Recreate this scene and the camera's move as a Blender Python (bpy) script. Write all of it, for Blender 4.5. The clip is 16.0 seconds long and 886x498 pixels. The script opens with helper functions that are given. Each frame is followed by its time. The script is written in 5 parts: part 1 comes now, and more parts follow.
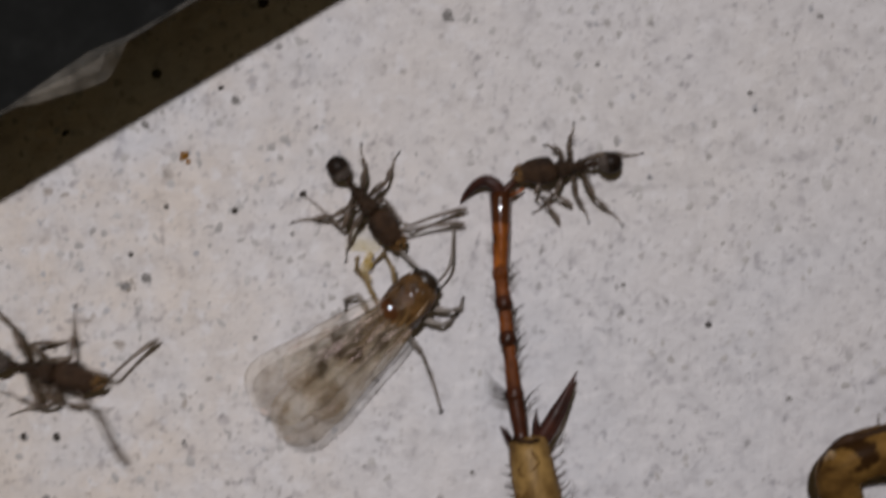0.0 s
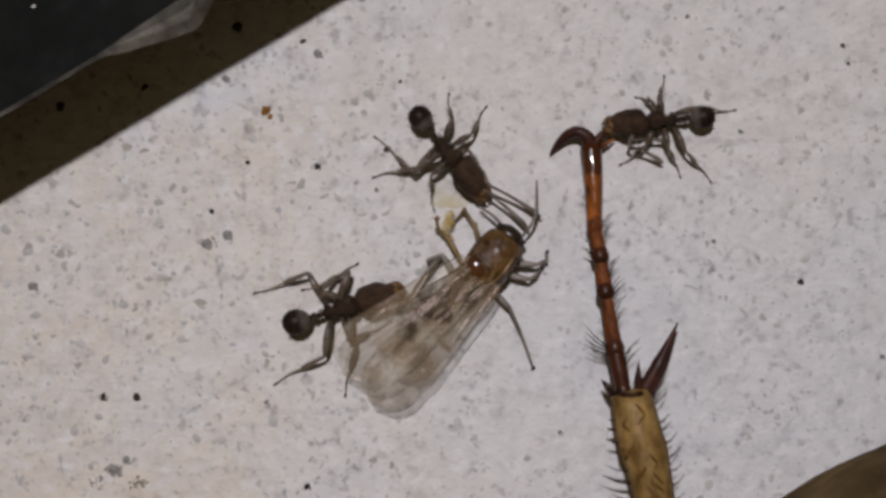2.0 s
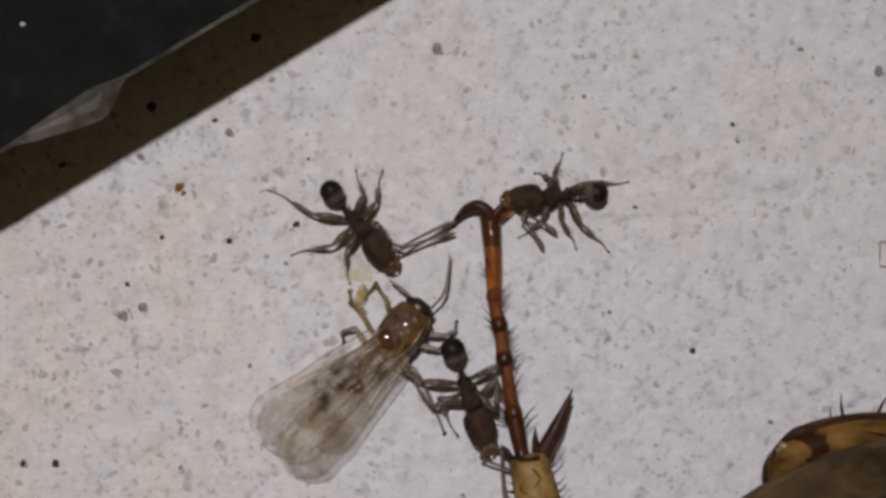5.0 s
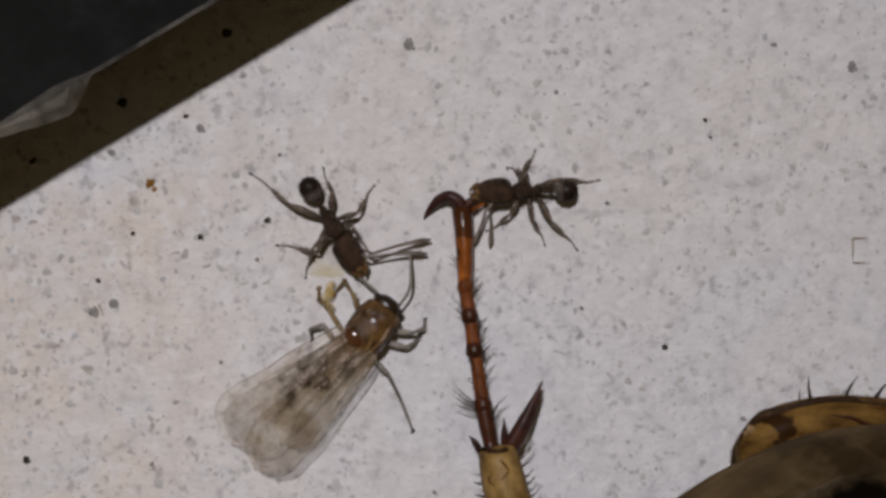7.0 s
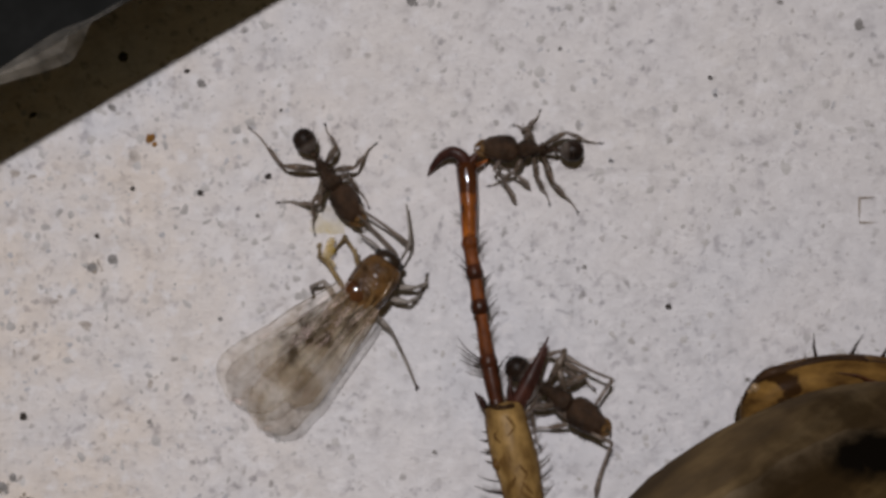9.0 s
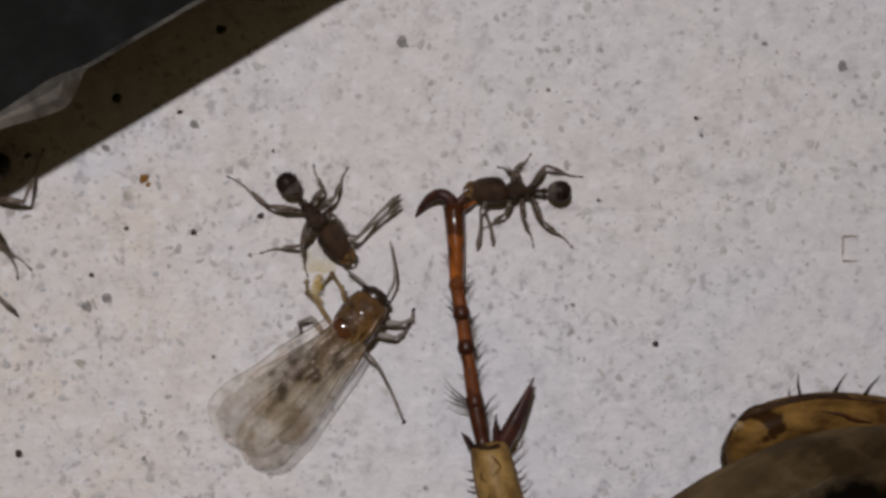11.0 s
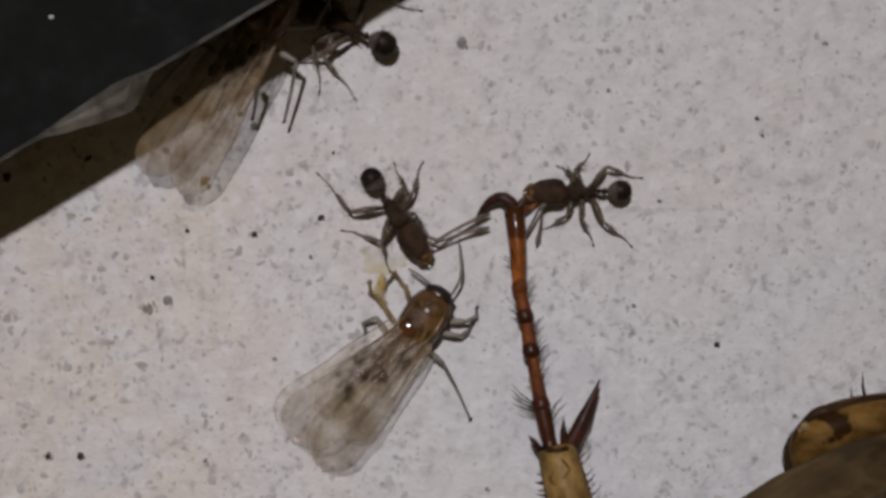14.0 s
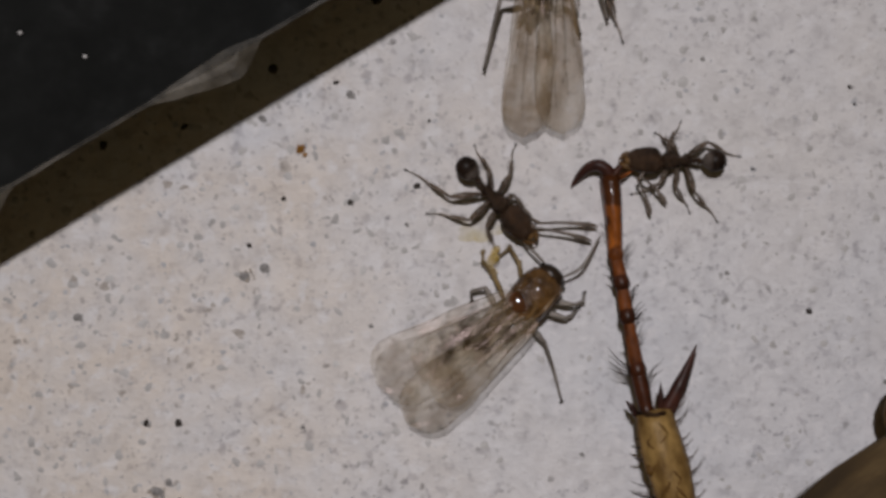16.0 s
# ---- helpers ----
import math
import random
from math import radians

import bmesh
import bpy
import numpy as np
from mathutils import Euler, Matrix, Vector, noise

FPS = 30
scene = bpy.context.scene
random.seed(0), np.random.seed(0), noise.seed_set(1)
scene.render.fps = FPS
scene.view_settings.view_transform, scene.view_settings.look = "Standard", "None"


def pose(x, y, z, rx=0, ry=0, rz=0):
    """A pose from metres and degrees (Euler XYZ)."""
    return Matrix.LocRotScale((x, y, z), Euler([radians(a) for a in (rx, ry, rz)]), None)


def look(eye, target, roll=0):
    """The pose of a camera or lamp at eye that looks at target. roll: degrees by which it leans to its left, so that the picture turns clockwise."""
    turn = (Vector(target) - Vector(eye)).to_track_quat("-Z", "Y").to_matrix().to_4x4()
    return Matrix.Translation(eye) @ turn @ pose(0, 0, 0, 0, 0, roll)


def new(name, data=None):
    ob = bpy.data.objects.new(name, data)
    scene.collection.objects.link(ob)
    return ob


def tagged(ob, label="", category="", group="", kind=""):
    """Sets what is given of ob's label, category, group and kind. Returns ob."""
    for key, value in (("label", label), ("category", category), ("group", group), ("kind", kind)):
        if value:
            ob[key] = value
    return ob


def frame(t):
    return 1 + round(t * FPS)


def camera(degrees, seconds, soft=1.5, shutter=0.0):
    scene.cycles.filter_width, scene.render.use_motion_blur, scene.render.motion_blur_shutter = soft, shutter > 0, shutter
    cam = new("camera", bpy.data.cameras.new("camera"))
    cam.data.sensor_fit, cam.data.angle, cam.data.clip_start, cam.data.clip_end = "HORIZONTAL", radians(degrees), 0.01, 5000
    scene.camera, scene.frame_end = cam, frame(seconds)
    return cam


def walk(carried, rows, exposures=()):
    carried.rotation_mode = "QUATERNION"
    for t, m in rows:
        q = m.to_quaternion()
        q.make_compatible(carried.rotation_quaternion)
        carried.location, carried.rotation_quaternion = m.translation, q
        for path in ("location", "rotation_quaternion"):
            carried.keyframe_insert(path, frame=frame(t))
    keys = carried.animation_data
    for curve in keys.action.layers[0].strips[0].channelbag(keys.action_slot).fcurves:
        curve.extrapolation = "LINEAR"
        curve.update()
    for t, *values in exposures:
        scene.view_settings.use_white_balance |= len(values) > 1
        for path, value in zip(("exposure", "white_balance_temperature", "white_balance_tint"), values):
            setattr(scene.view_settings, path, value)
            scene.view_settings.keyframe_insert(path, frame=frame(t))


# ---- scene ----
MM = 0.001  # all lengths below are written in millimetres


def place(x, y, z, rx=0, ry=0, rz=0):
    return pose(x * MM, y * MM, z * MM, rx, ry, rz)


# ---- camera: a phone held close over the board, swaying a little ----
cam = camera(40.0, 16.0, soft=3.4, shutter=0.22)
CAMERA = [
    (0, -0.562, -0.965, 27.423, 0.817, 0.639, 0.226),
    (0.1, -0.952, -1.667, 27.39, 0.777, 0.549, 0.211),
    (0.2, -0.103, -1.149, 27.357, 0.737, 0.458, 0.196),
    (0.3, -0.387, -1.05, 27.323, 0.696, 0.368, 0.18),
    (0.4, -0.139, -0.631, 27.29, 0.656, 0.277, 0.165),
    (0.5, 0.001, -0.486, 27.257, 0.616, 0.187, 0.15),
    (0.6, -0.073, -0.483, 27.225, 0.593, 0.292, 0.185),
    (0.7, -0.139, -0.646, 27.193, 0.57, 0.398, 0.221),
    (0.8, -0.294, -1.189, 27.161, 0.547, 0.503, 0.256),
    (0.9, -0.38, -1.638, 27.129, 0.524, 0.609, 0.291),
    (1, -0.762, -1.902, 27.097, 0.501, 0.714, 0.327),
    (1.1, -1.042, -2.088, 27.059, 0.426, 0.655, 0.314),
    (1.2, -1.522, -2.114, 27.021, 0.351, 0.597, 0.301),
    (1.3, -1.741, -2.09, 26.984, 0.277, 0.539, 0.288),
    (1.4, -1.829, -2.653, 26.946, 0.202, 0.481, 0.275),
    (1.5, -1.828, -2.477, 26.908, 0.127, 0.422, 0.262),
    (1.6, -2.188, -1.896, 26.913, 0.18, 0.454, 0.238),
    (1.7, -2.19, -1.931, 26.917, 0.233, 0.485, 0.214),
    (1.8, -1.972, -1.544, 26.922, 0.285, 0.516, 0.191),
    (1.9, -2.361, -1.691, 26.927, 0.338, 0.547, 0.167),
    (2, -2.519, -1.734, 26.931, 0.391, 0.579, 0.143),
    (2.2, -2.52, -2.217, 26.766, 0.542, 0.534, 0.121),
    (2.3, -2.259, -1.932, 26.684, 0.617, 0.512, 0.11),
    (2.4, -1.93, -1.755, 26.602, 0.693, 0.49, 0.099),
    (2.5, -2.091, -1.864, 26.519, 0.768, 0.467, 0.088),
    (2.6, -2.615, -1.958, 26.534, 0.777, 0.485, 0.07),
    (2.7, -2.468, -2.004, 26.549, 0.786, 0.503, 0.052),
    (2.8, -2.85, -2.39, 26.563, 0.795, 0.52, 0.035),
    (2.9, -3.03, -2.678, 26.578, 0.804, 0.538, 0.017),
    (3, -2.561, -1.857, 26.593, 0.813, 0.556, -0.001),
    (3.1, -1.101, -0.535, 26.668, 0.684, 0.429, 0.009),
    (3.2, 0.066, 0.322, 26.743, 0.556, 0.302, 0.02),
    (3.3, 0.236, 0.373, 26.819, 0.427, 0.174, 0.03),
    (3.4, 0.043, 0.125, 26.894, 0.299, 0.047, 0.041),
    (3.5, 0.188, -0.051, 26.969, 0.17, -0.08, 0.051),
    (3.6, 0.388, 0.248, 27.257, 0.231, -0.039, 0.049),
    (3.7, 0.463, 0.129, 27.544, 0.293, 0.002, 0.046),
    (3.9, 0.362, 0.162, 28.119, 0.416, 0.084, 0.041),
    (4, 0.527, 0.289, 28.406, 0.477, 0.125, 0.038),
    (4.2, 0.306, 0.449, 28.278, 0.399, 0.044, 0.02),
    (4.3, 0.043, 0.494, 28.213, 0.361, 0.003, 0.011),
    (4.4, -0.306, 0.268, 28.149, 0.322, -0.038, 0.002),
    (4.5, -0.481, 0.3, 28.085, 0.283, -0.078, -0.007),
    (4.6, -0.63, 0.577, 28.081, 0.272, -0.075, -0.007),
    (4.7, -0.718, 0.25, 28.076, 0.26, -0.072, -0.006),
    (6.8, -0.055, -0.476, 27.984, 0.023, -0.006, -0.001),
    (7, 0, 0, 27.975, 0, 0, 0),
    (7.1, 0.216, 0.098, 27.964, -0.15, -0.12, 0.023),
    (7.2, 0.051, -0.041, 27.952, -0.301, -0.241, 0.046),
    (7.3, -0.17, -0.823, 27.94, -0.452, -0.362, 0.068),
    (7.5, -0.629, -0.78, 27.917, -0.753, -0.603, 0.114),
    (7.6, -0.689, -0.479, 27.898, -0.766, -0.481, 0.164),
    (7.7, -0.455, -0.709, 27.879, -0.78, -0.358, 0.215),
    (7.8, -0.788, -0.745, 27.861, -0.794, -0.235, 0.266),
    (7.9, -1.157, -0.975, 27.842, -0.808, -0.112, 0.317),
    (8, -1.007, -1.314, 27.823, -0.821, 0.01, 0.367),
    (8.1, -0.827, -1.4, 27.806, -0.508, 0.045, 0.349),
    (8.2, -0.693, -1.161, 27.789, -0.195, 0.079, 0.331),
    (8.3, -0.681, -1.22, 27.772, 0.119, 0.113, 0.313),
    (8.4, -0.219, -1.3, 27.755, 0.432, 0.147, 0.295),
    (8.5, -0.217, -1.167, 27.738, 0.745, 0.182, 0.277),
    (8.7, -0.118, -1.677, 27.726, 0.691, 0.252, 0.307),
    (8.8, 0.048, -1.546, 27.721, 0.663, 0.288, 0.323),
    (8.9, -0.03, -1.445, 27.715, 0.636, 0.323, 0.338),
    (9, 0.14, -1.269, 27.709, 0.609, 0.358, 0.353),
    (9.2, 0.34, -0.73, 27.749, 0.593, 0.315, 0.344),
    (11.3, 0.043, -0.307, 28.168, 0.42, -0.136, 0.255),
    (11.4, -0.545, -0.935, 28.188, 0.412, -0.158, 0.251),
    (11.5, -1.266, -1.609, 28.208, 0.404, -0.179, 0.246),
    (11.6, -1.74, -2.374, 28.273, 0.355, -0.251, 0.248),
    (11.7, -1.583, -2.519, 28.338, 0.307, -0.324, 0.249),
    (11.8, -1.08, -1.885, 28.404, 0.258, -0.396, 0.251),
    (11.9, -1.037, -1.494, 28.469, 0.21, -0.469, 0.253),
    (12, -1.176, -1.39, 28.534, 0.161, -0.541, 0.254),
    (12.2, -1.489, -1.149, 28.573, 0.228, -0.25, 0.198),
    (12.3, -1.501, -1.295, 28.593, 0.261, -0.105, 0.169),
    (12.4, -1.556, -1.293, 28.613, 0.294, 0.04, 0.141),
    (12.5, -1.583, -0.987, 28.632, 0.328, 0.186, 0.113),
    (12.6, -1.518, -0.906, 28.538, 0.131, 0.259, 0.107),
    (12.7, -1.739, -0.704, 28.445, -0.066, 0.332, 0.101),
    (12.8, -2.308, -0.775, 28.352, -0.263, 0.404, 0.094),
    (13, -2.66, -0.205, 28.165, -0.657, 0.55, 0.082),
    (13.1, -2.88, -0.026, 28.144, -0.649, 0.631, 0.069),
    (13.2, -2.768, 0.601, 28.123, -0.642, 0.713, 0.055),
    (13.3, -2.39, 1.156, 28.102, -0.635, 0.794, 0.042),
    (13.4, -2.073, 1.55, 28.081, -0.627, 0.875, 0.028),
    (13.5, -1.911, 1.662, 28.06, -0.62, 0.957, 0.015),
    (13.6, -1.611, 1.444, 28.067, -0.411, 0.8, 0.026),
    (13.7, -1.515, 0.861, 28.073, -0.203, 0.644, 0.038),
    (13.8, -1.482, 0.216, 28.079, 0.005, 0.488, 0.05),
    (13.9, -1.383, -0.038, 28.085, 0.214, 0.332, 0.061),
    (14, -1.13, -0.263, 28.091, 0.422, 0.176, 0.073),
    (14.1, -1.175, -0.521, 28.089, 0.339, 0.186, 0.08),
    (14.2, -2.244, -0.522, 28.087, 0.256, 0.196, 0.086),
    (14.3, -2.36, -0.583, 28.084, 0.172, 0.207, 0.092),
    (14.4, -2.014, -0.729, 28.082, 0.089, 0.217, 0.099),
    (14.5, -1.987, -0.48, 28.08, 0.006, 0.227, 0.105),
    (14.6, -2.051, -0.224, 28.128, 0.037, 0.27, 0.105),
    (14.7, -1.858, -0.596, 28.177, 0.067, 0.313, 0.105),
    (14.8, -1.352, -0.745, 28.226, 0.097, 0.357, 0.105),
    (14.9, -1.175, -0.491, 28.274, 0.128, 0.4, 0.105),
    (15, -1.177, -0.467, 28.323, 0.158, 0.443, 0.105),
    (15.1, -1.142, -1.126, 28.344, 0.191, 0.278, 0.107),
    (15.2, -1.176, -1.249, 28.365, 0.223, 0.113, 0.11),
    (15.3, -1.012, -0.549, 28.387, 0.255, -0.051, 0.113),
    (15.4, -0.861, 0.033, 28.408, 0.287, -0.216, 0.115),
    (15.5, -0.922, 0.135, 28.429, 0.32, -0.381, 0.118),
    (15.6, -1.066, 0.143, 28.398, 0.141, -0.392, 0.099),
    (15.7, -2.264, 0.292, 28.367, -0.038, -0.403, 0.081),
    (15.8, -3.707, 0.08, 28.335, -0.216, -0.414, 0.062),
    (15.9, -3.817, -0.491, 28.304, -0.395, -0.425, 0.044),
    (16, -3.644, -0.525, 28.273, -0.574, -0.436, 0.025),
]
EXPOSURE = [(0, -0.10), (1, -0.05), (2.5, 0.0), (3, -0.16), (3.2, 0.03), (3.5, 0.08), (4.5, 0.03), (7, -0.05), (8, 0.0), (8.5, 0.01), (9, 0.0), (11.5, -0.05), (12.5, -0.10), (13, -0.18), (13.5, -0.22), (14.1, -0.15), (14.5, -0.19), (15.5, -0.13), (16, -0.18)]
walk(cam, [(t, place(*p)) for t, *p in CAMERA], EXPOSURE)

# ---- light: one small torch above the board and a dim warm room ----
world = bpy.data.worlds.new("room")
scene.world = world
world.use_nodes = True
back = world.node_tree.nodes["Background"]
back.inputs["Color"].default_value = (1.0, 0.76, 0.40, 1)
back.inputs["Strength"].default_value = 0.060
torch_data = bpy.data.lights.new("torch", "AREA")
torch_data.shape = "DISK"
torch_data.size = 9 * MM
torch_data.energy = 0.0235
torch_data.spread = radians(53)
torch_data.color = (0.995, 0.968, 1.0)
torch = new("torch", torch_data)
torch.matrix_world = look((-20 * MM, 61.7 * MM, 198 * MM), (-4 * MM, -4 * MM, 0))


# ---- materials ----
def material(name):
    m = bpy.data.materials.new(name)
    m.use_nodes = True
    nt = m.node_tree
    return m, nt, nt.nodes["Principled BSDF"], nt.nodes["Material Output"]


def node(nt, kind, **values):
    n = nt.nodes.new(kind)
    for key, value in values.items():
        n.inputs[key.replace("_", " ")].default_value = value
    return n


def coords(nt, scale=1.0, use="Object"):
    """Object space in millimetres, times scale."""
    t = nt.nodes.new("ShaderNodeTexCoord")
    mp = nt.nodes.new("ShaderNodeMapping")
    s = scale / MM
    mp.inputs["Scale"].default_value = (s, s, s)
    nt.links.new(t.outputs[use], mp.inputs["Vector"])
    return mp.outputs["Vector"], mp


def noise_tex(nt, vec, scale, detail=4.0, rough=0.55):
    n = node(nt, "ShaderNodeTexNoise", Scale=scale, Detail=detail, Roughness=rough)
    nt.links.new(vec, n.inputs["Vector"])
    return n.outputs["Fac"]


def ramp(nt, fac, stops):
    r = nt.nodes.new("ShaderNodeValToRGB")
    e = r.color_ramp.elements
    while len(e) < len(stops):
        e.new(0.5)
    for k, (p, c) in enumerate(stops):
        e[k].position = p
        e[k].color = (*c, 1) if len(c) == 3 else c
    nt.links.new(fac, r.inputs["Fac"])
    return r.outputs["Color"]


def mix(nt, fac, a, b, how="MIX"):
    n = nt.nodes.new("ShaderNodeMixRGB")
    n.blend_type = how
    for socket, v in ((n.inputs["Fac"], fac), (n.inputs["Color1"], a), (n.inputs["Color2"], b)):
        if isinstance(v, bpy.types.NodeSocket):
            nt.links.new(v, socket)
        elif isinstance(v, tuple):
            socket.default_value = (*v, 1)
        else:
            socket.default_value = v
    return n.outputs["Color"]


def bump(nt, bsdf, height, strength, distance):
    b = node(nt, "ShaderNodeBump", Strength=strength, Distance=distance * MM)
    nt.links.new(height, b.inputs["Height"])
    nt.links.new(b.outputs["Normal"], bsdf.inputs["Normal"])


def white_paint():
    m, nt, bsdf, _ = material("speckled_white_paint")
    v, _ = coords(nt)
    big = noise_tex(nt, v, 0.11, 3)
    base = ramp(nt, big, [(0.30, (0.635, 0.600, 0.580)), (0.48, (0.645, 0.620, 0.620)), (0.66, (0.618, 0.612, 0.635))])
    # warmer, slightly darker tone towards the left, broken up by noise
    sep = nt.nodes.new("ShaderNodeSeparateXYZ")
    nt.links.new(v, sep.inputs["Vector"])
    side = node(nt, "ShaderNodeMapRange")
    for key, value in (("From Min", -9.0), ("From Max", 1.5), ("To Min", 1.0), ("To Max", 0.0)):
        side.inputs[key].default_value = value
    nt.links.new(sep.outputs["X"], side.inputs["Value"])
    left_warmth = mix(nt, 1.0, side.outputs["Result"], ramp(nt, noise_tex(nt, v, 0.35, 4, 0.6), [(0.37, (0, 0, 0)), (0.64, (1, 1, 1))]), "MULTIPLY")
    base = mix(nt, left_warmth, base, (0.655, 0.580, 0.515))
    mid = noise_tex(nt, v, 1.6, 5, 0.6)
    base = mix(nt, 0.8, base, ramp(nt, mid, [(0.28, (0.72, 0.71, 0.715)), (0.42, (0.95, 0.95, 0.955)), (0.66, (1.09, 1.09, 1.09))]), "MULTIPLY")
    # pale pits and smears
    for scale, low, high, tone in ((2.1, 0.10, 0.20, (0.50, 0.49, 0.48)), (3.6, 0.09, 0.21, (0.62, 0.60, 0.58))):
        warp = node(nt, "ShaderNodeTexNoise", Scale=scale * 1.7, Detail=2.0)
        nt.links.new(v, warp.inputs["Vector"])
        off = nt.nodes.new("ShaderNodeVectorMath")
        off.operation = "MULTIPLY_ADD"
        off.inputs[1].default_value = (0.34, 0.34, 0.0)
        nt.links.new(warp.outputs["Color"], off.inputs[0])
        nt.links.new(v, off.inputs[2])
        vo = node(nt, "ShaderNodeTexVoronoi", Scale=scale)
        nt.links.new(off.outputs["Vector"], vo.inputs["Vector"])
        spot = ramp(nt, vo.outputs["Distance"], [(low, (1, 1, 1)), (high, (0, 0, 0))])
        keep = ramp(nt, noise_tex(nt, v, scale * 0.42, 2), [(0.46, (0, 0, 0)), (0.62, (1, 1, 1))])
        mask = mix(nt, 1.0, spot, keep, "MULTIPLY")
        base = mix(nt, mask, base, mix(nt, 1.0, base, tone, "MULTIPLY"))
    for scale, low, high, tone in ((3.0, 0.32, 0.43, (0.70, 0.69, 0.705)), (5.2, 0.31, 0.40, (0.58, 0.575, 0.59))):
        smudge = ramp(nt, noise_tex(nt, v, scale, 3, 0.5), [(low, (1, 1, 1)), (high, (0, 0, 0))])
        keep = ramp(nt, noise_tex(nt, v, 0.5, 2), [(0.38, (0.15, 0.15, 0.15)), (0.6, (1, 1, 1))])
        base = mix(nt, mix(nt, 1.0, smudge, keep, "MULTIPLY"), base, mix(nt, 1.0, base, tone, "MULTIPLY"))
    light = ramp(nt, noise_tex(nt, v, 2.3, 4, 0.6), [(0.53, (0, 0, 0)), (0.66, (0.7, 0.7, 0.7))])
    base = mix(nt, light, base, (0.72, 0.70, 0.71))
    nt.links.new(base, bsdf.inputs["Base Color"])
    bsdf.inputs["Roughness"].default_value = 0.62
    bsdf.inputs["Specular IOR Level"].default_value = 0.25
    grain = noise_tex(nt, v, 3.2, 6, 0.62)
    bump(nt, bsdf, grain, 0.7, 0.11)
    return m


def plain(name, dark, light, scale=3.0, rough=0.4, spec=0.5, coat=0.0, relief=0.25, depth=0.02, stretch=None, through_light=0.0, metal=0.0):
    m, nt, bsdf, _ = material(name)
    v, mp = coords(nt)
    if stretch:
        mp.inputs["Scale"].default_value = [s / MM for s in stretch]
    f = noise_tex(nt, v, scale, 5, 0.6)
    nt.links.new(ramp(nt, f, [(0.3, dark), (0.7, light)]), bsdf.inputs["Base Color"])
    fine = noise_tex(nt, v, scale * 5, 3, 0.6)
    nt.links.new(ramp(nt, fine, [(0.3, (rough * 0.75,) * 3), (0.7, (min(1, rough * 1.3),) * 3)]), bsdf.inputs["Roughness"])
    bsdf.inputs["Specular IOR Level"].default_value = spec
    bsdf.inputs["Coat Weight"].default_value = coat
    bsdf.inputs["Coat Roughness"].default_value = 0.12
    bsdf.inputs["Transmission Weight"].default_value = through_light
    bsdf.inputs["IOR"].default_value = 1.32 if through_light else 1.45
    bump(nt, bsdf, fine, relief, depth)
    return m


def membrane(name, tint, alpha_low, alpha_high, film=300.0):
    m, nt, bsdf, _ = material(name)
    v, _ = coords(nt)
    f = noise_tex(nt, v, 1.5, 5, 0.6)
    nt.links.new(ramp(nt, f, [(0.34, tuple(c * 0.42 for c in tint)), (0.52, tuple(c * 0.85 for c in tint)), (0.7, tint)]), bsdf.inputs["Base Color"])
    nt.links.new(ramp(nt, noise_tex(nt, v, 1.2, 5, 0.65), [(0.36, (alpha_low,) * 3), (0.64, (alpha_high,) * 3)]), bsdf.inputs["Alpha"])
    bsdf.inputs["Roughness"].default_value = 0.38
    bsdf.inputs["Specular IOR Level"].default_value = 0.3 if film else 0.12
    bsdf.inputs["Thin Film Thickness"].default_value = film
    bsdf.inputs["Thin Film IOR"].default_value = 1.4
    bump(nt, bsdf, noise_tex(nt, v, 2.2, 4), 0.5, 0.06)
    return m


def wing_skin(name, milky, brown, clear, thick, patches):
    """Wing membrane: faint streaks along the wing, cloudy places, and darker brown patches of its own."""
    m, nt, bsdf, _ = material(name)
    v, mp = coords(nt)
    mp.inputs["Scale"].default_value = (0.8 / MM, 1.25 / MM, 1 / MM)
    f = noise_tex(nt, v, 1.2, 6, 0.6)
    col = ramp(nt, f, [(0.34, tuple(c * 0.7 for c in brown)), (0.46, brown), (0.58, tuple(0.65 * a + 0.35 * b for a, b in zip(milky, brown))), (0.68, milky)])
    cloud = noise_tex(nt, v, 3.1, 4, 0.6)
    body = ramp(nt, f, [(0.32, (thick,) * 3), (0.52, (0.5 * (thick + clear),) * 3), (0.68, (clear,) * 3)])
    fine, fine_map = coords(nt)
    fine_map.inputs["Scale"].default_value = (0.5 / MM, 4.5 / MM, 1 / MM)
    lines = ramp(nt, noise_tex(nt, fine, 1.6, 3, 0.5), [(0.34, (0.045, 0.045, 0.045)), (0.48, (0, 0, 0))])
    body = mix(nt, 1.0, body, ramp(nt, cloud, [(0.36, (0.16, 0.16, 0.16)), (0.52, (0, 0, 0))]), "ADD")
    dark = spots(nt, patches, 1.1)
    dark = mix(nt, 1.0, dark, ramp(nt, noise_tex(nt, v, 2.4, 4, 0.6), [(0.46, (1, 1, 1)), (0.66, (0.3, 0.3, 0.3))]), "MULTIPLY")
    col = mix(nt, lines, col, tuple(c * 0.6 for c in brown))
    col = mix(nt, dark, col, (0.058, 0.040, 0.020))
    nt.links.new(col, bsdf.inputs["Base Color"])
    alpha = mix(nt, 1.0, mix(nt, 1.0, body, lines, "ADD"), mix(nt, 1.0, dark, (0.66, 0.66, 0.66), "MULTIPLY"), "LIGHTEN")
    nt.links.new(alpha, bsdf.inputs["Alpha"])
    bsdf.inputs["Roughness"].default_value = 0.26
    bsdf.inputs["Specular IOR Level"].default_value = 0.5
    bsdf.inputs["Thin Film Thickness"].default_value = 420.0
    bsdf.inputs["Thin Film IOR"].default_value = 1.45
    bump(nt, bsdf, f, 0.8, 0.10)
    return m


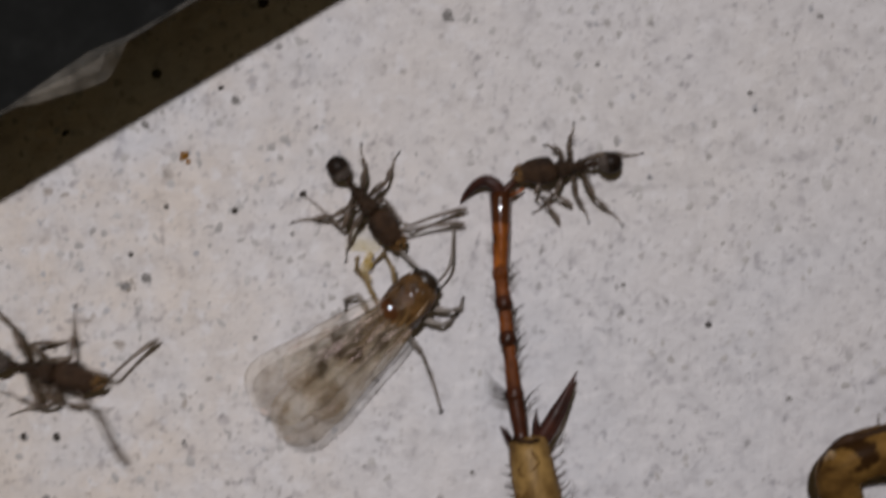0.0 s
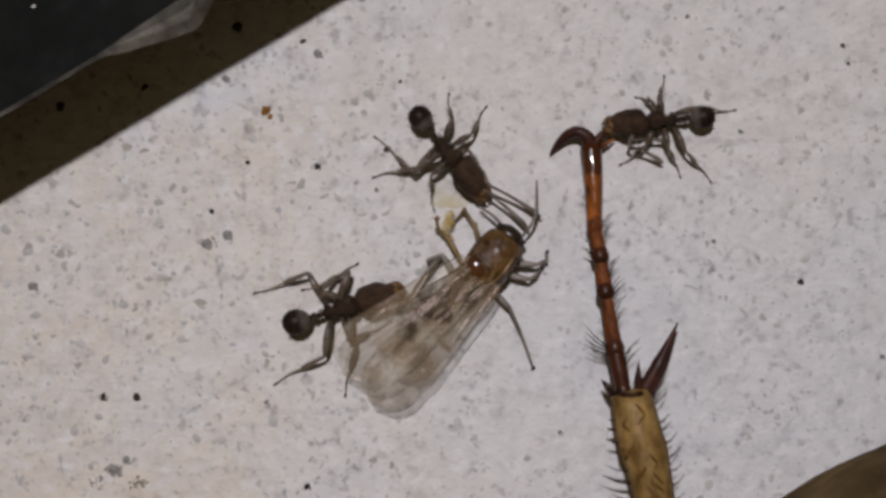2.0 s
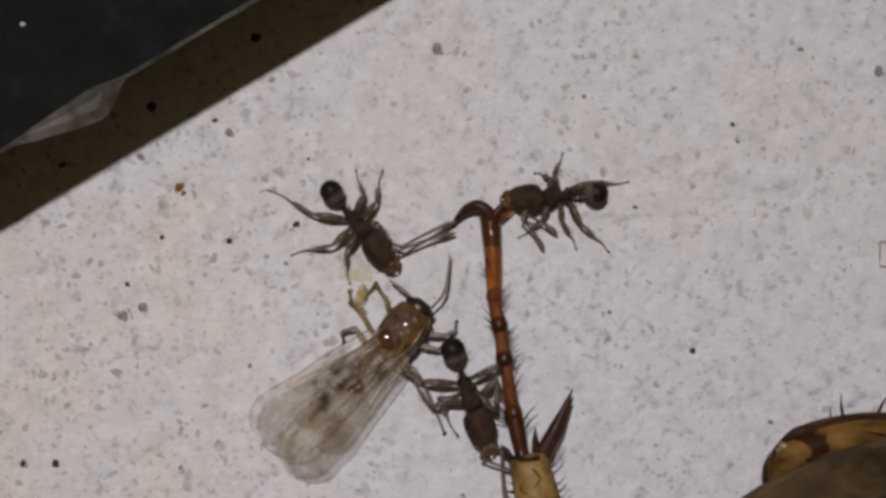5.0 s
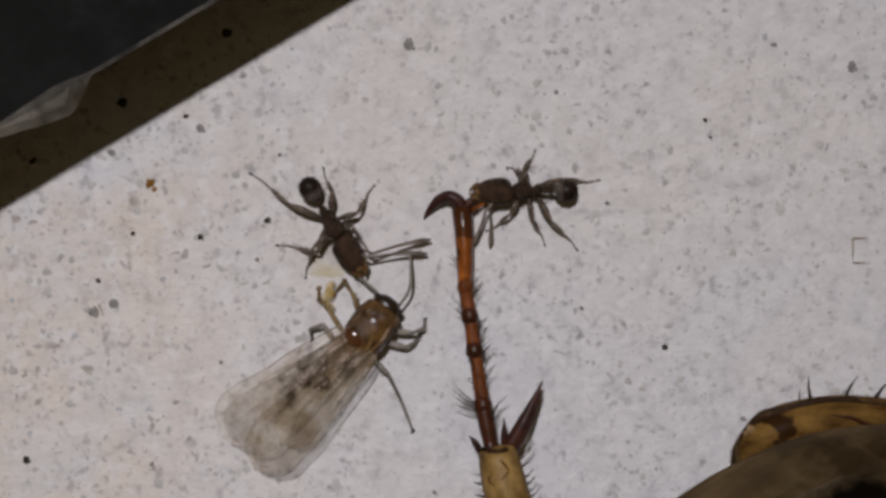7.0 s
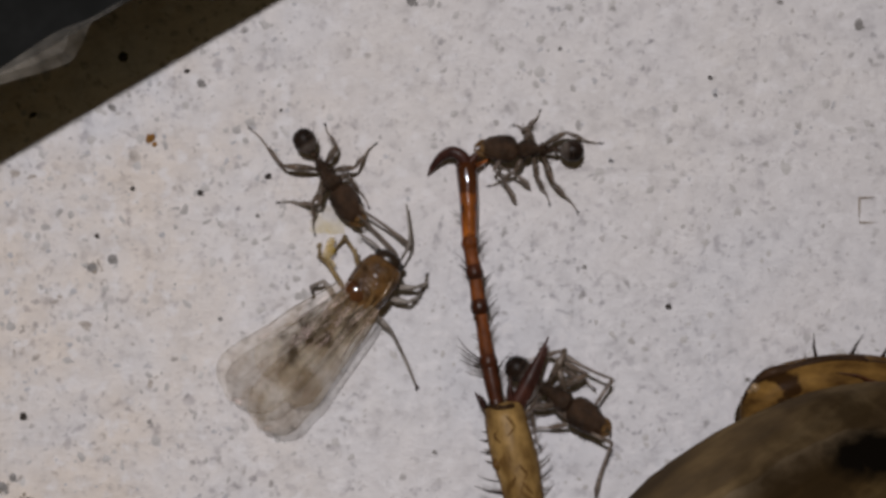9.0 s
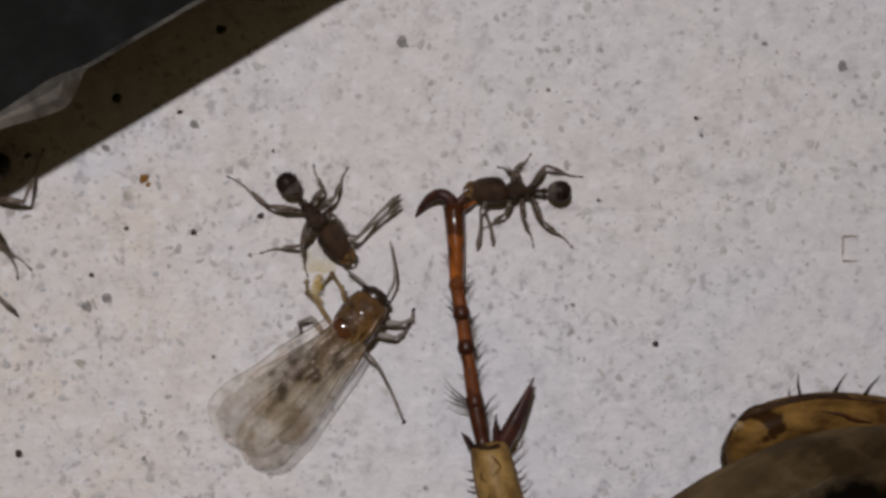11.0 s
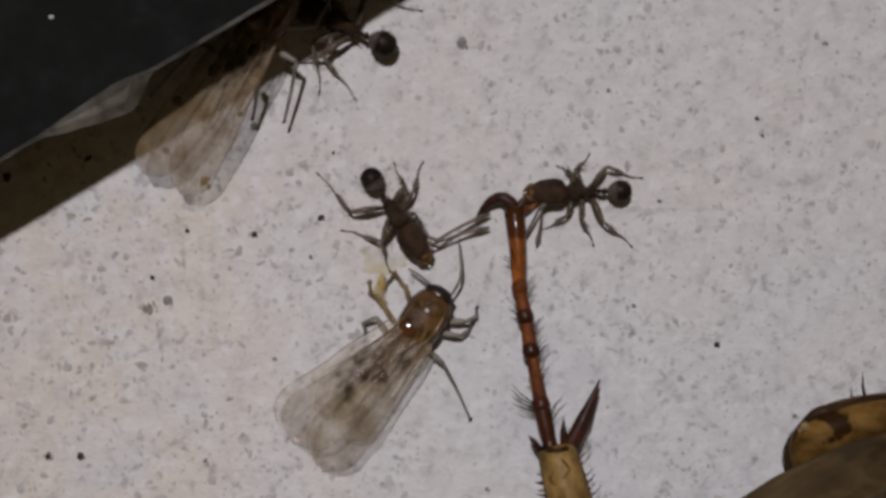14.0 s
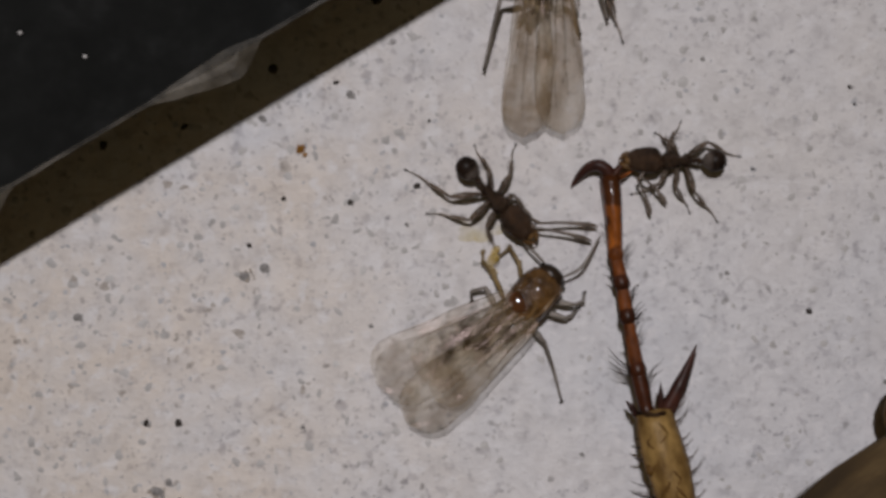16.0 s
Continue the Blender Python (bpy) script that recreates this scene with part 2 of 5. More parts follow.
def spots(nt, blots, rough=0.5, edge=(0.38, 0.60)):
    """A mask of soft-edged blots: places and radii in millimetres in the object's own space."""
    v, _ = coords(nt)
    warp = node(nt, "ShaderNodeTexNoise", Scale=2.6, Detail=4.0)
    nt.links.new(v, warp.inputs["Vector"])
    total = None
    for x, y, z, r in blots:
        off = nt.nodes.new("ShaderNodeVectorMath")
        off.operation = "MULTIPLY_ADD"
        off.inputs[1].default_value = (rough * r * 3, rough * r * 3, rough * r * 3)
        nt.links.new(warp.outputs["Color"], off.inputs[0])
        nt.links.new(v, off.inputs[2])
        d = nt.nodes.new("ShaderNodeVectorMath")
        d.operation = "DISTANCE"
        d.inputs[1].default_value = (x + rough * r * 1.5, y + rough * r * 1.5, z + rough * r * 1.5)
        nt.links.new(off.outputs["Vector"], d.inputs[0])
        share = nt.nodes.new("ShaderNodeMath")
        share.operation = "DIVIDE"
        share.inputs[1].default_value = r * 2
        nt.links.new(d.outputs["Value"], share.inputs[0])
        one = ramp(nt, share.outputs["Value"], [(edge[0], (1, 1, 1)), (edge[1], (0, 0, 0))])
        total = one if total is None else mix(nt, 1.0, total, one, "LIGHTEN")
    return total


def blotched(name, dark, light, blot, blots, stretch=(1, 1, 1), rough=0.34, marks=None, spec=0.16, cover=0.93):
    """Shiny shell with streaks, single blots and, if asked, many short dark marks."""
    m, nt, bsdf, _ = material(name)
    v, mp = coords(nt)
    mp.inputs["Scale"].default_value = [k / MM for k in stretch]
    f = noise_tex(nt, v, 1.5, 6, 0.62)
    col = ramp(nt, f, [(0.34, dark), (0.52, tuple(0.45 * a + 0.55 * b for a, b in zip(dark, light))), (0.66, light)])
    if marks:
        col = mix(nt, ramp(nt, noise_tex(nt, v, marks, 3, 0.5), [(0.41, (0.9, 0.9, 0.9)), (0.48, (0, 0, 0))]), col, blot)
    if blots:
        col = mix(nt, mix(nt, 1.0, spots(nt, blots, 0.55), (cover, cover, cover), "MULTIPLY"), col, blot)
    nt.links.new(col, bsdf.inputs["Base Color"])
    bsdf.inputs["Roughness"].default_value = rough
    bsdf.inputs["Specular IOR Level"].default_value = spec
    bump(nt, bsdf, noise_tex(nt, v, 2.0, 2), 0.4, 0.08)
    return m


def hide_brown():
    """The large insect's back: beige towards grey-brown streaks, broad areas toned darker, and a few dark blotches."""
    m, nt, bsdf, _ = material("mottled_brown_cuticle")
    v, mp = coords(nt)
    mp.vector_type = "TEXTURE"
    mp.inputs["Scale"].default_value = (4.5 * MM, 0.9 * MM, 2.0 * MM)
    mp.inputs["Rotation"].default_value = (0, 0, radians(33))
    f = noise_tex(nt, v, 1.0, 6, 0.62)
    col = ramp(nt, f, [(0.36, (0.026, 0.014, 0.005)), (0.47, (0.078, 0.046, 0.016)), (0.55, (0.14, 0.090, 0.036)), (0.68, (0.26, 0.19, 0.105))])
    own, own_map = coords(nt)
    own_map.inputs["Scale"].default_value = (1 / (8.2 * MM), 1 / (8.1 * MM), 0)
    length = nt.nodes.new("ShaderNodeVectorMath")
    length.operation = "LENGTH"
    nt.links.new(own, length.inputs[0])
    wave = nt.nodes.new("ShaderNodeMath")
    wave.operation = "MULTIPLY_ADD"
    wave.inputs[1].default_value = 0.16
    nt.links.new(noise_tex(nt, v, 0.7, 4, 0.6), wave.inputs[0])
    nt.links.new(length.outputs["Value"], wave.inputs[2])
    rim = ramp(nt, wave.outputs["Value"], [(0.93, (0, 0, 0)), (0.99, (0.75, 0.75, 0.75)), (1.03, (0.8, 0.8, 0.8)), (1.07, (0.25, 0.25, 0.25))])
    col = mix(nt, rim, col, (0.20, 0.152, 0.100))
    # broad soft-edged areas of darker colour, inward from the edge and towards +x
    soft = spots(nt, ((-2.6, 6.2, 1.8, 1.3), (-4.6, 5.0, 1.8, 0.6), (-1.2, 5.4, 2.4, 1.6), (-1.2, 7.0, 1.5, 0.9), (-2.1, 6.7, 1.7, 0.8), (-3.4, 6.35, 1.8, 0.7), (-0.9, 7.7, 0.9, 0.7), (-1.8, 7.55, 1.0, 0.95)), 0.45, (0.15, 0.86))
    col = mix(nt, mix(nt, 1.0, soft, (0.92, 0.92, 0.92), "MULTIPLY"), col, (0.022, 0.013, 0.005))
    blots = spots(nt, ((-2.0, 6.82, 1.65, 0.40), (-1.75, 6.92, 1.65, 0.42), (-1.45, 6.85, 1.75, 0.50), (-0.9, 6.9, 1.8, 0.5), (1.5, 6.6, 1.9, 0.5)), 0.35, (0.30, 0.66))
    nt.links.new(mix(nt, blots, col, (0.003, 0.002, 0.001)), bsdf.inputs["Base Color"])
    bsdf.inputs["Roughness"].default_value = 0.8
    bsdf.inputs["Specular IOR Level"].default_value = 0.03
    bump(nt, bsdf, f, 0.5, 0.2)
    return m


def gaster_shell():
    """Black-brown behind, smoky grey-brown on the front segment."""
    m, nt, bsdf, _ = material("black_brown_gaster_shell")
    v, _ = coords(nt)
    f = noise_tex(nt, v, 3.0, 5, 0.6)
    dark = ramp(nt, f, [(0.3, (0.006, 0.004, 0.003)), (0.7, (0.024, 0.013, 0.008))])
    smoky = ramp(nt, f, [(0.3, (0.040, 0.030, 0.025)), (0.7, (0.15, 0.122, 0.105))])
    sep = nt.nodes.new("ShaderNodeSeparateXYZ")
    nt.links.new(v, sep.inputs["Vector"])
    wave = nt.nodes.new("ShaderNodeMath")
    wave.operation = "MULTIPLY_ADD"
    wave.inputs[1].default_value = 0.14
    nt.links.new(noise_tex(nt, v, 2.5, 3), wave.inputs[0])
    nt.links.new(sep.outputs["X"], wave.inputs[2])
    share = node(nt, "ShaderNodeMapRange")
    for key, value in (("From Min", -0.77), ("From Max", -0.64), ("To Min", 0.0), ("To Max", 1.0)):
        share.inputs[key].default_value = value
    nt.links.new(wave.outputs["Value"], share.inputs["Value"])
    nt.links.new(mix(nt, share.outputs["Result"], dark, smoky), bsdf.inputs["Base Color"])
    bsdf.inputs["Roughness"].default_value = 0.42
    bsdf.inputs["Specular IOR Level"].default_value = 0.12
    bump(nt, bsdf, noise_tex(nt, v, 14.0, 3), 0.3, 0.02)
    return m


PAINT = white_paint()
DARK = plain("dark_slate_plastic", (0.0084, 0.0087, 0.0084), (0.0115, 0.0118, 0.0113), 0.3, 0.8, 0.07, relief=0.05)
FILM = membrane("torn_clear_film", (0.24, 0.215, 0.18), 0.13, 0.42, 0.0)
SPECK = plain("grey_grit", (0.15, 0.14, 0.135), (0.34, 0.325, 0.315), 9.0, 0.8, 0.2)
SPECK_PALE = plain("pale_grit", (0.34, 0.322, 0.312), (0.60, 0.58, 0.57), 0.9, 0.9, 0.1)
SPECK_BLACK = plain("black_grit", (0.018, 0.015, 0.013), (0.070, 0.058, 0.05), 9.0, 0.7, 0.2)
SPECK_SOFT = plain("soft_grey_grit", (0.32, 0.315, 0.328), (0.57, 0.56, 0.575), 0.8, 0.9, 0.1)
SCRATCH = plain("tan_scratch", (0.20, 0.155, 0.12), (0.42, 0.36, 0.31), 3.0, 0.8, 0.1)
SPECK_ORANGE = plain("orange_grit", (0.14, 0.060, 0.012), (0.31, 0.155, 0.035), 5.0, 0.6, 0.2)
SPECK_BROWN = plain("brown_grit", (0.13, 0.105, 0.085), (0.40, 0.34, 0.28), 7.0, 0.8, 0.1)
SPECK_DUN = plain("dun_fleck", (0.30, 0.265, 0.24), (0.50, 0.455, 0.42), 6.0, 0.9, 0.1)
STAIN = membrane("dried_yellow_stain", (0.70, 0.58, 0.27), 0.0, 0.42, 0.0)
TISSUE = membrane("torn_yellow_tissue", (0.62, 0.43, 0.10), 0.15, 0.75, 0.0)
ANT = plain("dark_brown_ant_shell", (0.009, 0.005, 0.003), (0.060, 0.033, 0.018), 4.5, 0.42, 0.2, 0.0, relief=0.8, depth=0.07)
ANT_GASTER = gaster_shell()
ANT_HEAD = plain("brown_head_shell", (0.009, 0.005, 0.003), (0.064, 0.034, 0.018), 4.0, 0.42, 0.2, 0.0, relief=0.8, depth=0.07)
ANT_JAW = plain("amber_brown_jaw", (0.06, 0.030, 0.011), (0.19, 0.105, 0.038), 6.0, 0.4, 0.3)
ANT_THIGH = plain("dark_smoky_thigh_shell", (0.014, 0.009, 0.006), (0.21, 0.155, 0.115), 3.6, 0.25, 0.4, through_light=0.30)
ANT_LEG = plain("smoky_leg_shell", (0.024, 0.014, 0.009), (0.34, 0.265, 0.21), 4.2, 0.22, 0.4, through_light=0.40)
ANT_WHIP = plain("smoky_antenna_shell", (0.075, 0.055, 0.042), (0.36, 0.295, 0.245), 1.8, 0.3, 0.3, through_light=0.45)
ANT_FOOT = plain("pale_smoky_foot_shell", (0.15, 0.118, 0.093), (0.46, 0.39, 0.33), 2.2, 0.3, 0.3, through_light=0.5)
EYE = plain("black_eye", (0.004, 0.003, 0.003), (0.010, 0.008, 0.007), 8.0, 0.2, 0.6)
PREY_HEAD = plain("black_brown_prey_head", (0.008, 0.005, 0.003), (0.028, 0.016, 0.009), 5.0, 0.3, 0.5, 0.2)
PREY_THORAX = plain("brown_thorax_shell", (0.022, 0.010, 0.004), (0.165, 0.084, 0.028), 2.8, 0.2, 0.35, 0.0, relief=0.7, depth=0.06)
PREY_DARK = plain("red_brown_thorax_plate", (0.012, 0.004, 0.002), (0.050, 0.017, 0.006), 4.0, 0.10, 0.6, 1.0, relief=0.05)
PREY_PLATE = plain("glossy_red_brown_plate", (0.030, 0.010, 0.004), (0.115, 0.042, 0.014), 3.0, 0.10, 0.6, 1.0, relief=0.1)
PREY_AMBER = plain("amber_thorax_ridge", (0.070, 0.036, 0.013), (0.21, 0.122, 0.048), 3.0, 0.25, 0.4, 0.0)
PREY_GLOSS = plain("glossy_brown_bulge", (0.050, 0.023, 0.008), (0.15, 0.075, 0.025), 2.6, 0.10, 0.6, 1.0, relief=0.05)
PREY_BELLY = plain("dark_olive_abdomen", (0.020, 0.012, 0.004), (0.36, 0.27, 0.13), 1.6, 0.35, 0.25, relief=0.7, depth=0.08)
PREY_LEG = plain("smoky_grey_brown_leg", (0.105, 0.086, 0.070), (0.36, 0.315, 0.275), 2.2, 0.35, 0.3, through_light=0.3)
PREY_LEG_YELLOW = plain("yellowish_leg", (0.065, 0.044, 0.022), (0.27, 0.185, 0.075), 2.2, 0.35, 0.4)
WING = wing_skin("clear_wing_membrane", (0.70, 0.60, 0.46), (0.26, 0.185, 0.105), 0.11, 0.43, ((-1.75, 0.62, 0.9, 0.26), (-2.05, 0.50, 0.9, 0.30), (-2.35, 0.42, 0.9, 0.26), (-2.75, 0.66, 0.9, 0.30), (-2.95, 0.5, 0.9, 0.22), (-1.65, -0.1, 0.9, 0.22), (-2.2, 0.05, 0.9, 0.22), (-4.35, -0.42, 0.8, 0.12)))
WING_SMOKY = wing_skin("smoky_wing_membrane", (0.50, 0.41, 0.305), (0.25, 0.17, 0.090), 0.26, 0.58, ((-2.0, 0.0, 0.8, 0.36), (-1.7, -0.3, 0.8, 0.32), (-2.6, 0.1, 0.8, 0.26)))
VEIN = membrane("brown_wing_vein", (0.17, 0.122, 0.075), 0.15, 0.62, 0.0)
TARSUS = blotched("red_amber_tarsus_shell", (0.085, 0.024, 0.006), (0.40, 0.115, 0.018), (0.036, 0.012, 0.005), ((0.05, 0.0, 0.45, 0.40), (0.3, 0.02, 0.5, 0.30), (0.5, 0.12, 0.55, 0.22), (0.45, -0.18, 0.5, 0.2), (1.0, -0.26, 0.5, 0.12), (1.0, 0.14, 0.5, 0.10), (1.8, -0.15, 0.6, 0.22)), (0.7, 2, 2), 0.12, spec=0.5, cover=0.85)
TARSUS_DEEP = plain("deep_red_tarsus_shell", (0.026, 0.007, 0.003), (0.235, 0.066, 0.013), 2.2, 0.38, 0.18, 0.0, relief=0.5, depth=0.05, stretch=(0.8, 2, 2), through_light=0.1)
TARSUS_DARK = plain("dark_red_joint", (0.016, 0.006, 0.003), (0.075, 0.021, 0.008), 2.0, 0.35, 0.2, 0.0)
TIBIA = blotched("ochre_tibia_shell", (0.115, 0.062, 0.019), (0.34, 0.212, 0.073), (0.034, 0.013, 0.005), (), (0.9, 1.6, 1.6), 0.42, spec=0.10)
TIBIA_MARK = plain("brown_tibia_mark", (0.065, 0.030, 0.008), (0.17, 0.09, 0.026), 3.0, 0.5, 0.1)
THIGH = plain("pinkish_brown_thigh_shell", (0.17, 0.115, 0.082), (0.34, 0.25, 0.19), 1.2, 0.4, 0.2, stretch=(0.6, 1.5, 1.5))
# for the small beads added to give the leg its highlight dots
BEAD = plain("glossy_amber_bead", (0.20, 0.12, 0.05), (0.36, 0.24, 0.12), 4.0, 0.05, 0.6, 1.0, relief=0.02)
SPINE = plain("dark_red_spine", (0.014, 0.006, 0.005), (0.070, 0.024, 0.016), 2.0, 0.42, 0.25, 0.0)
BRISTLE = plain("dark_bristle", (0.022, 0.014, 0.012), (0.060, 0.044, 0.038), 4.0, 0.45, 0.4)
FEMUR = blotched("amber_femur_shell", (0.056, 0.027, 0.008), (0.215, 0.118, 0.032), (0.020, 0.008, 0.003), ((-0.12, 0.70, 0.26, 0.16), (0.04, 0.70, 0.34, 0.18), (0.20, 0.64, 0.42, 0.18), (0.33, 0.54, 0.48, 0.19), (0.44, 0.42, 0.52, 0.15), (0.30, 0.28, 0.55, 0.14), (0.16, 0.14, 0.58, 0.13), (0.0, 0.04, 0.58, 0.11), (1.8, 0.66, 0.4, 0.08), (1.95, 0.56, 0.45, 0.08)), (0.7, 1.6, 1), 0.40, spec=0.02)
FEMUR_EDGE = plain("dark_brown_femur_edge", (0.012, 0.006, 0.003), (0.05, 0.024, 0.010), 2.0, 0.5, 0.12, 0.0, relief=0.6, depth=0.06)
TIBIA_EDGE = plain("brown_tibia_edge", (0.04, 0.019, 0.006), (0.13, 0.070, 0.022), 2.0, 0.4, 0.2, 0.0)
HAIR = plain("thin_smoky_hair", (0.10, 0.082, 0.075), (0.26, 0.225, 0.21), 3.0, 0.5, 0.2)
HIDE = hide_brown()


# ---- mesh helpers ----
def part(name, bm, mat, parent=None, label="", at=None, smooth=True):
    """Links a bmesh, drawn in millimetres, as one mesh object."""
    bmesh.ops.recalc_face_normals(bm, faces=bm.faces)
    for v in bm.verts:
        v.co *= MM
    me = bpy.data.meshes.new(name)
    bm.to_mesh(me)
    bm.free()
    if smooth:
        me.polygons.foreach_set("use_smooth", [True] * len(me.polygons))
    me.materials.append(mat)
    ob = new(name, me)
    if at is not None:
        ob.matrix_basis = at
    if parent is not None:
        ob.parent = parent
    if label:
        ob["label"] = label
    return ob


def loft(bm, points, radii, sides=12, flat=1.0):
    """A tube through points; radii are a number or (across, up) for each point; the ends close to a point."""
    pts = [Vector(p) for p in points]
    rings = []
    up = Vector((0, 0, 1))
    for k, p in enumerate(pts):
        d = (pts[min(k + 1, len(pts) - 1)] - pts[max(k - 1, 0)]).normalized()
        across = up.cross(d)
        if across.length < 1e-4:
            across = Vector((0, 1, 0))
        across.normalize()
        above = d.cross(across)
        r = radii[k] if isinstance(radii[k], tuple) else (radii[k], radii[k] * flat)
        rings.append([bm.verts.new(p + across * math.cos(a) * r[0] + above * math.sin(a) * r[1])
                      for a in (2 * math.pi * i / sides for i in range(sides))])
    for a, b in zip(rings, rings[1:]):
        for i in range(sides):
            j = (i + 1) % sides
            bm.faces.new((a[i], a[j], b[j], b[i]))
    bm.faces.new(rings[0][::-1])
    bm.faces.new(rings[-1])
    return bm


def swell(bm, a, b, profile, sides=16, flat=1.0, lift=0.0):
    """A rounded body from a to b; profile: (share of the way, half-width) pairs."""
    a, b = Vector(a), Vector(b)
    pts = [a.lerp(b, s) + Vector((0, 0, lift * math.sin(math.pi * s))) for s, _ in profile]
    return loft(bm, pts, [r for _, r in profile], sides, flat)


def egg(bm, centre, rx, ry, rz, sides=16, rings=11, skew=0.0):
    """An egg along x: half-length rx, half-width ry, half-height rz; skew moves its widest place."""
    c = Vector(centre)
    pts, rad = [], []
    for k in range(rings):
        t = -math.cos(math.pi * k / (rings - 1))
        w = max(0.03, math.sqrt(max(0.0, 1 - t * t)) * (1 + skew * t))
        pts.append(c + Vector((rx * t, 0, 0)))
        rad.append((ry * w, rz * w))
    return loft(bm, pts, rad, sides)


def curve_points(points, steps=4):
    """Points of a smooth curve through the given ones."""
    p = [Vector(v) for v in points]
    p = [p[0] * 2 - p[1], *p, p[-1] * 2 - p[-2]]
    out = []
    for i in range(1, len(p) - 2):
        for k in range(steps):
            t = k / steps
            out.append(0.5 * ((2 * p[i]) + (p[i + 1] - p[i - 1]) * t + (2 * p[i - 1] - 5 * p[i] + 4 * p[i + 1] - p[i + 2]) * t * t
                              + (3 * p[i] - p[i - 1] - 3 * p[i + 1] + p[i + 2]) * t ** 3))
    out.append(p[-2])
    return out


def blend(values, count):
    return [float(v) for v in np.interp(np.linspace(0, 1, count), np.linspace(0, 1, len(values)), values)]


def limb(bm, points, radii, sides=8, steps=4):
    pts = curve_points(points, steps)
    return loft(bm, pts, blend(radii, len(pts)), sides)


def roughen(bm, amount, scale):
    """Uneven swellings: pushes the points of a shell in and out."""
    bm.normal_update()
    for v in bm.verts:
        v.co += v.normal * amount * noise.noise(v.co * scale)


def hair(bm, base, tip, radius, bend=0.0):
    base, tip = Vector(base), Vector(tip)
    side = Vector((-(tip - base).y, (tip - base).x, 0)) * bend
    return loft(bm, [base, base.lerp(tip, 0.5) + side, tip], [radius, radius * 0.7, radius * 0.12], 5)


def shifted(points, origin):
    o = Vector(origin)
    return [Vector(p) - o for p in points]


# ---- the board and the dark sheet that overhangs it ----
# axes along the sheet's edge: e runs along it, n away from the white
SHEET_HIGH, SHEET_EDGE = 2.98, 6.79
E_DIR, N_DIR = Vector((0.860, 0.511, 0)), Vector((-0.511, 0.860, 0))


def along(s, n, z=0.0):
    return E_DIR * s + N_DIR * n + Vector((0, 0, z))


def prism(bm, outline, low, high):
    top = [bm.verts.new(Vector((p.x, p.y, high))) for p in outline]
    bottom = [bm.verts.new(Vector((p.x, p.y, low))) for p in outline]
    bm.faces.new(top)
    bm.faces.new(bottom[::-1])
    for i in range(len(outline)):
        j = (i + 1) % len(outline)
        bm.faces.new((top[i], bottom[i], bottom[j], top[j]))
    return bm


def board():
    outline = [along(-90, -90), along(90, -90), along(90, 90), along(-90, 90)]
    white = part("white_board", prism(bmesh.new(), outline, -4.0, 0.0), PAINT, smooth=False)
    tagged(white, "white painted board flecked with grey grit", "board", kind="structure")


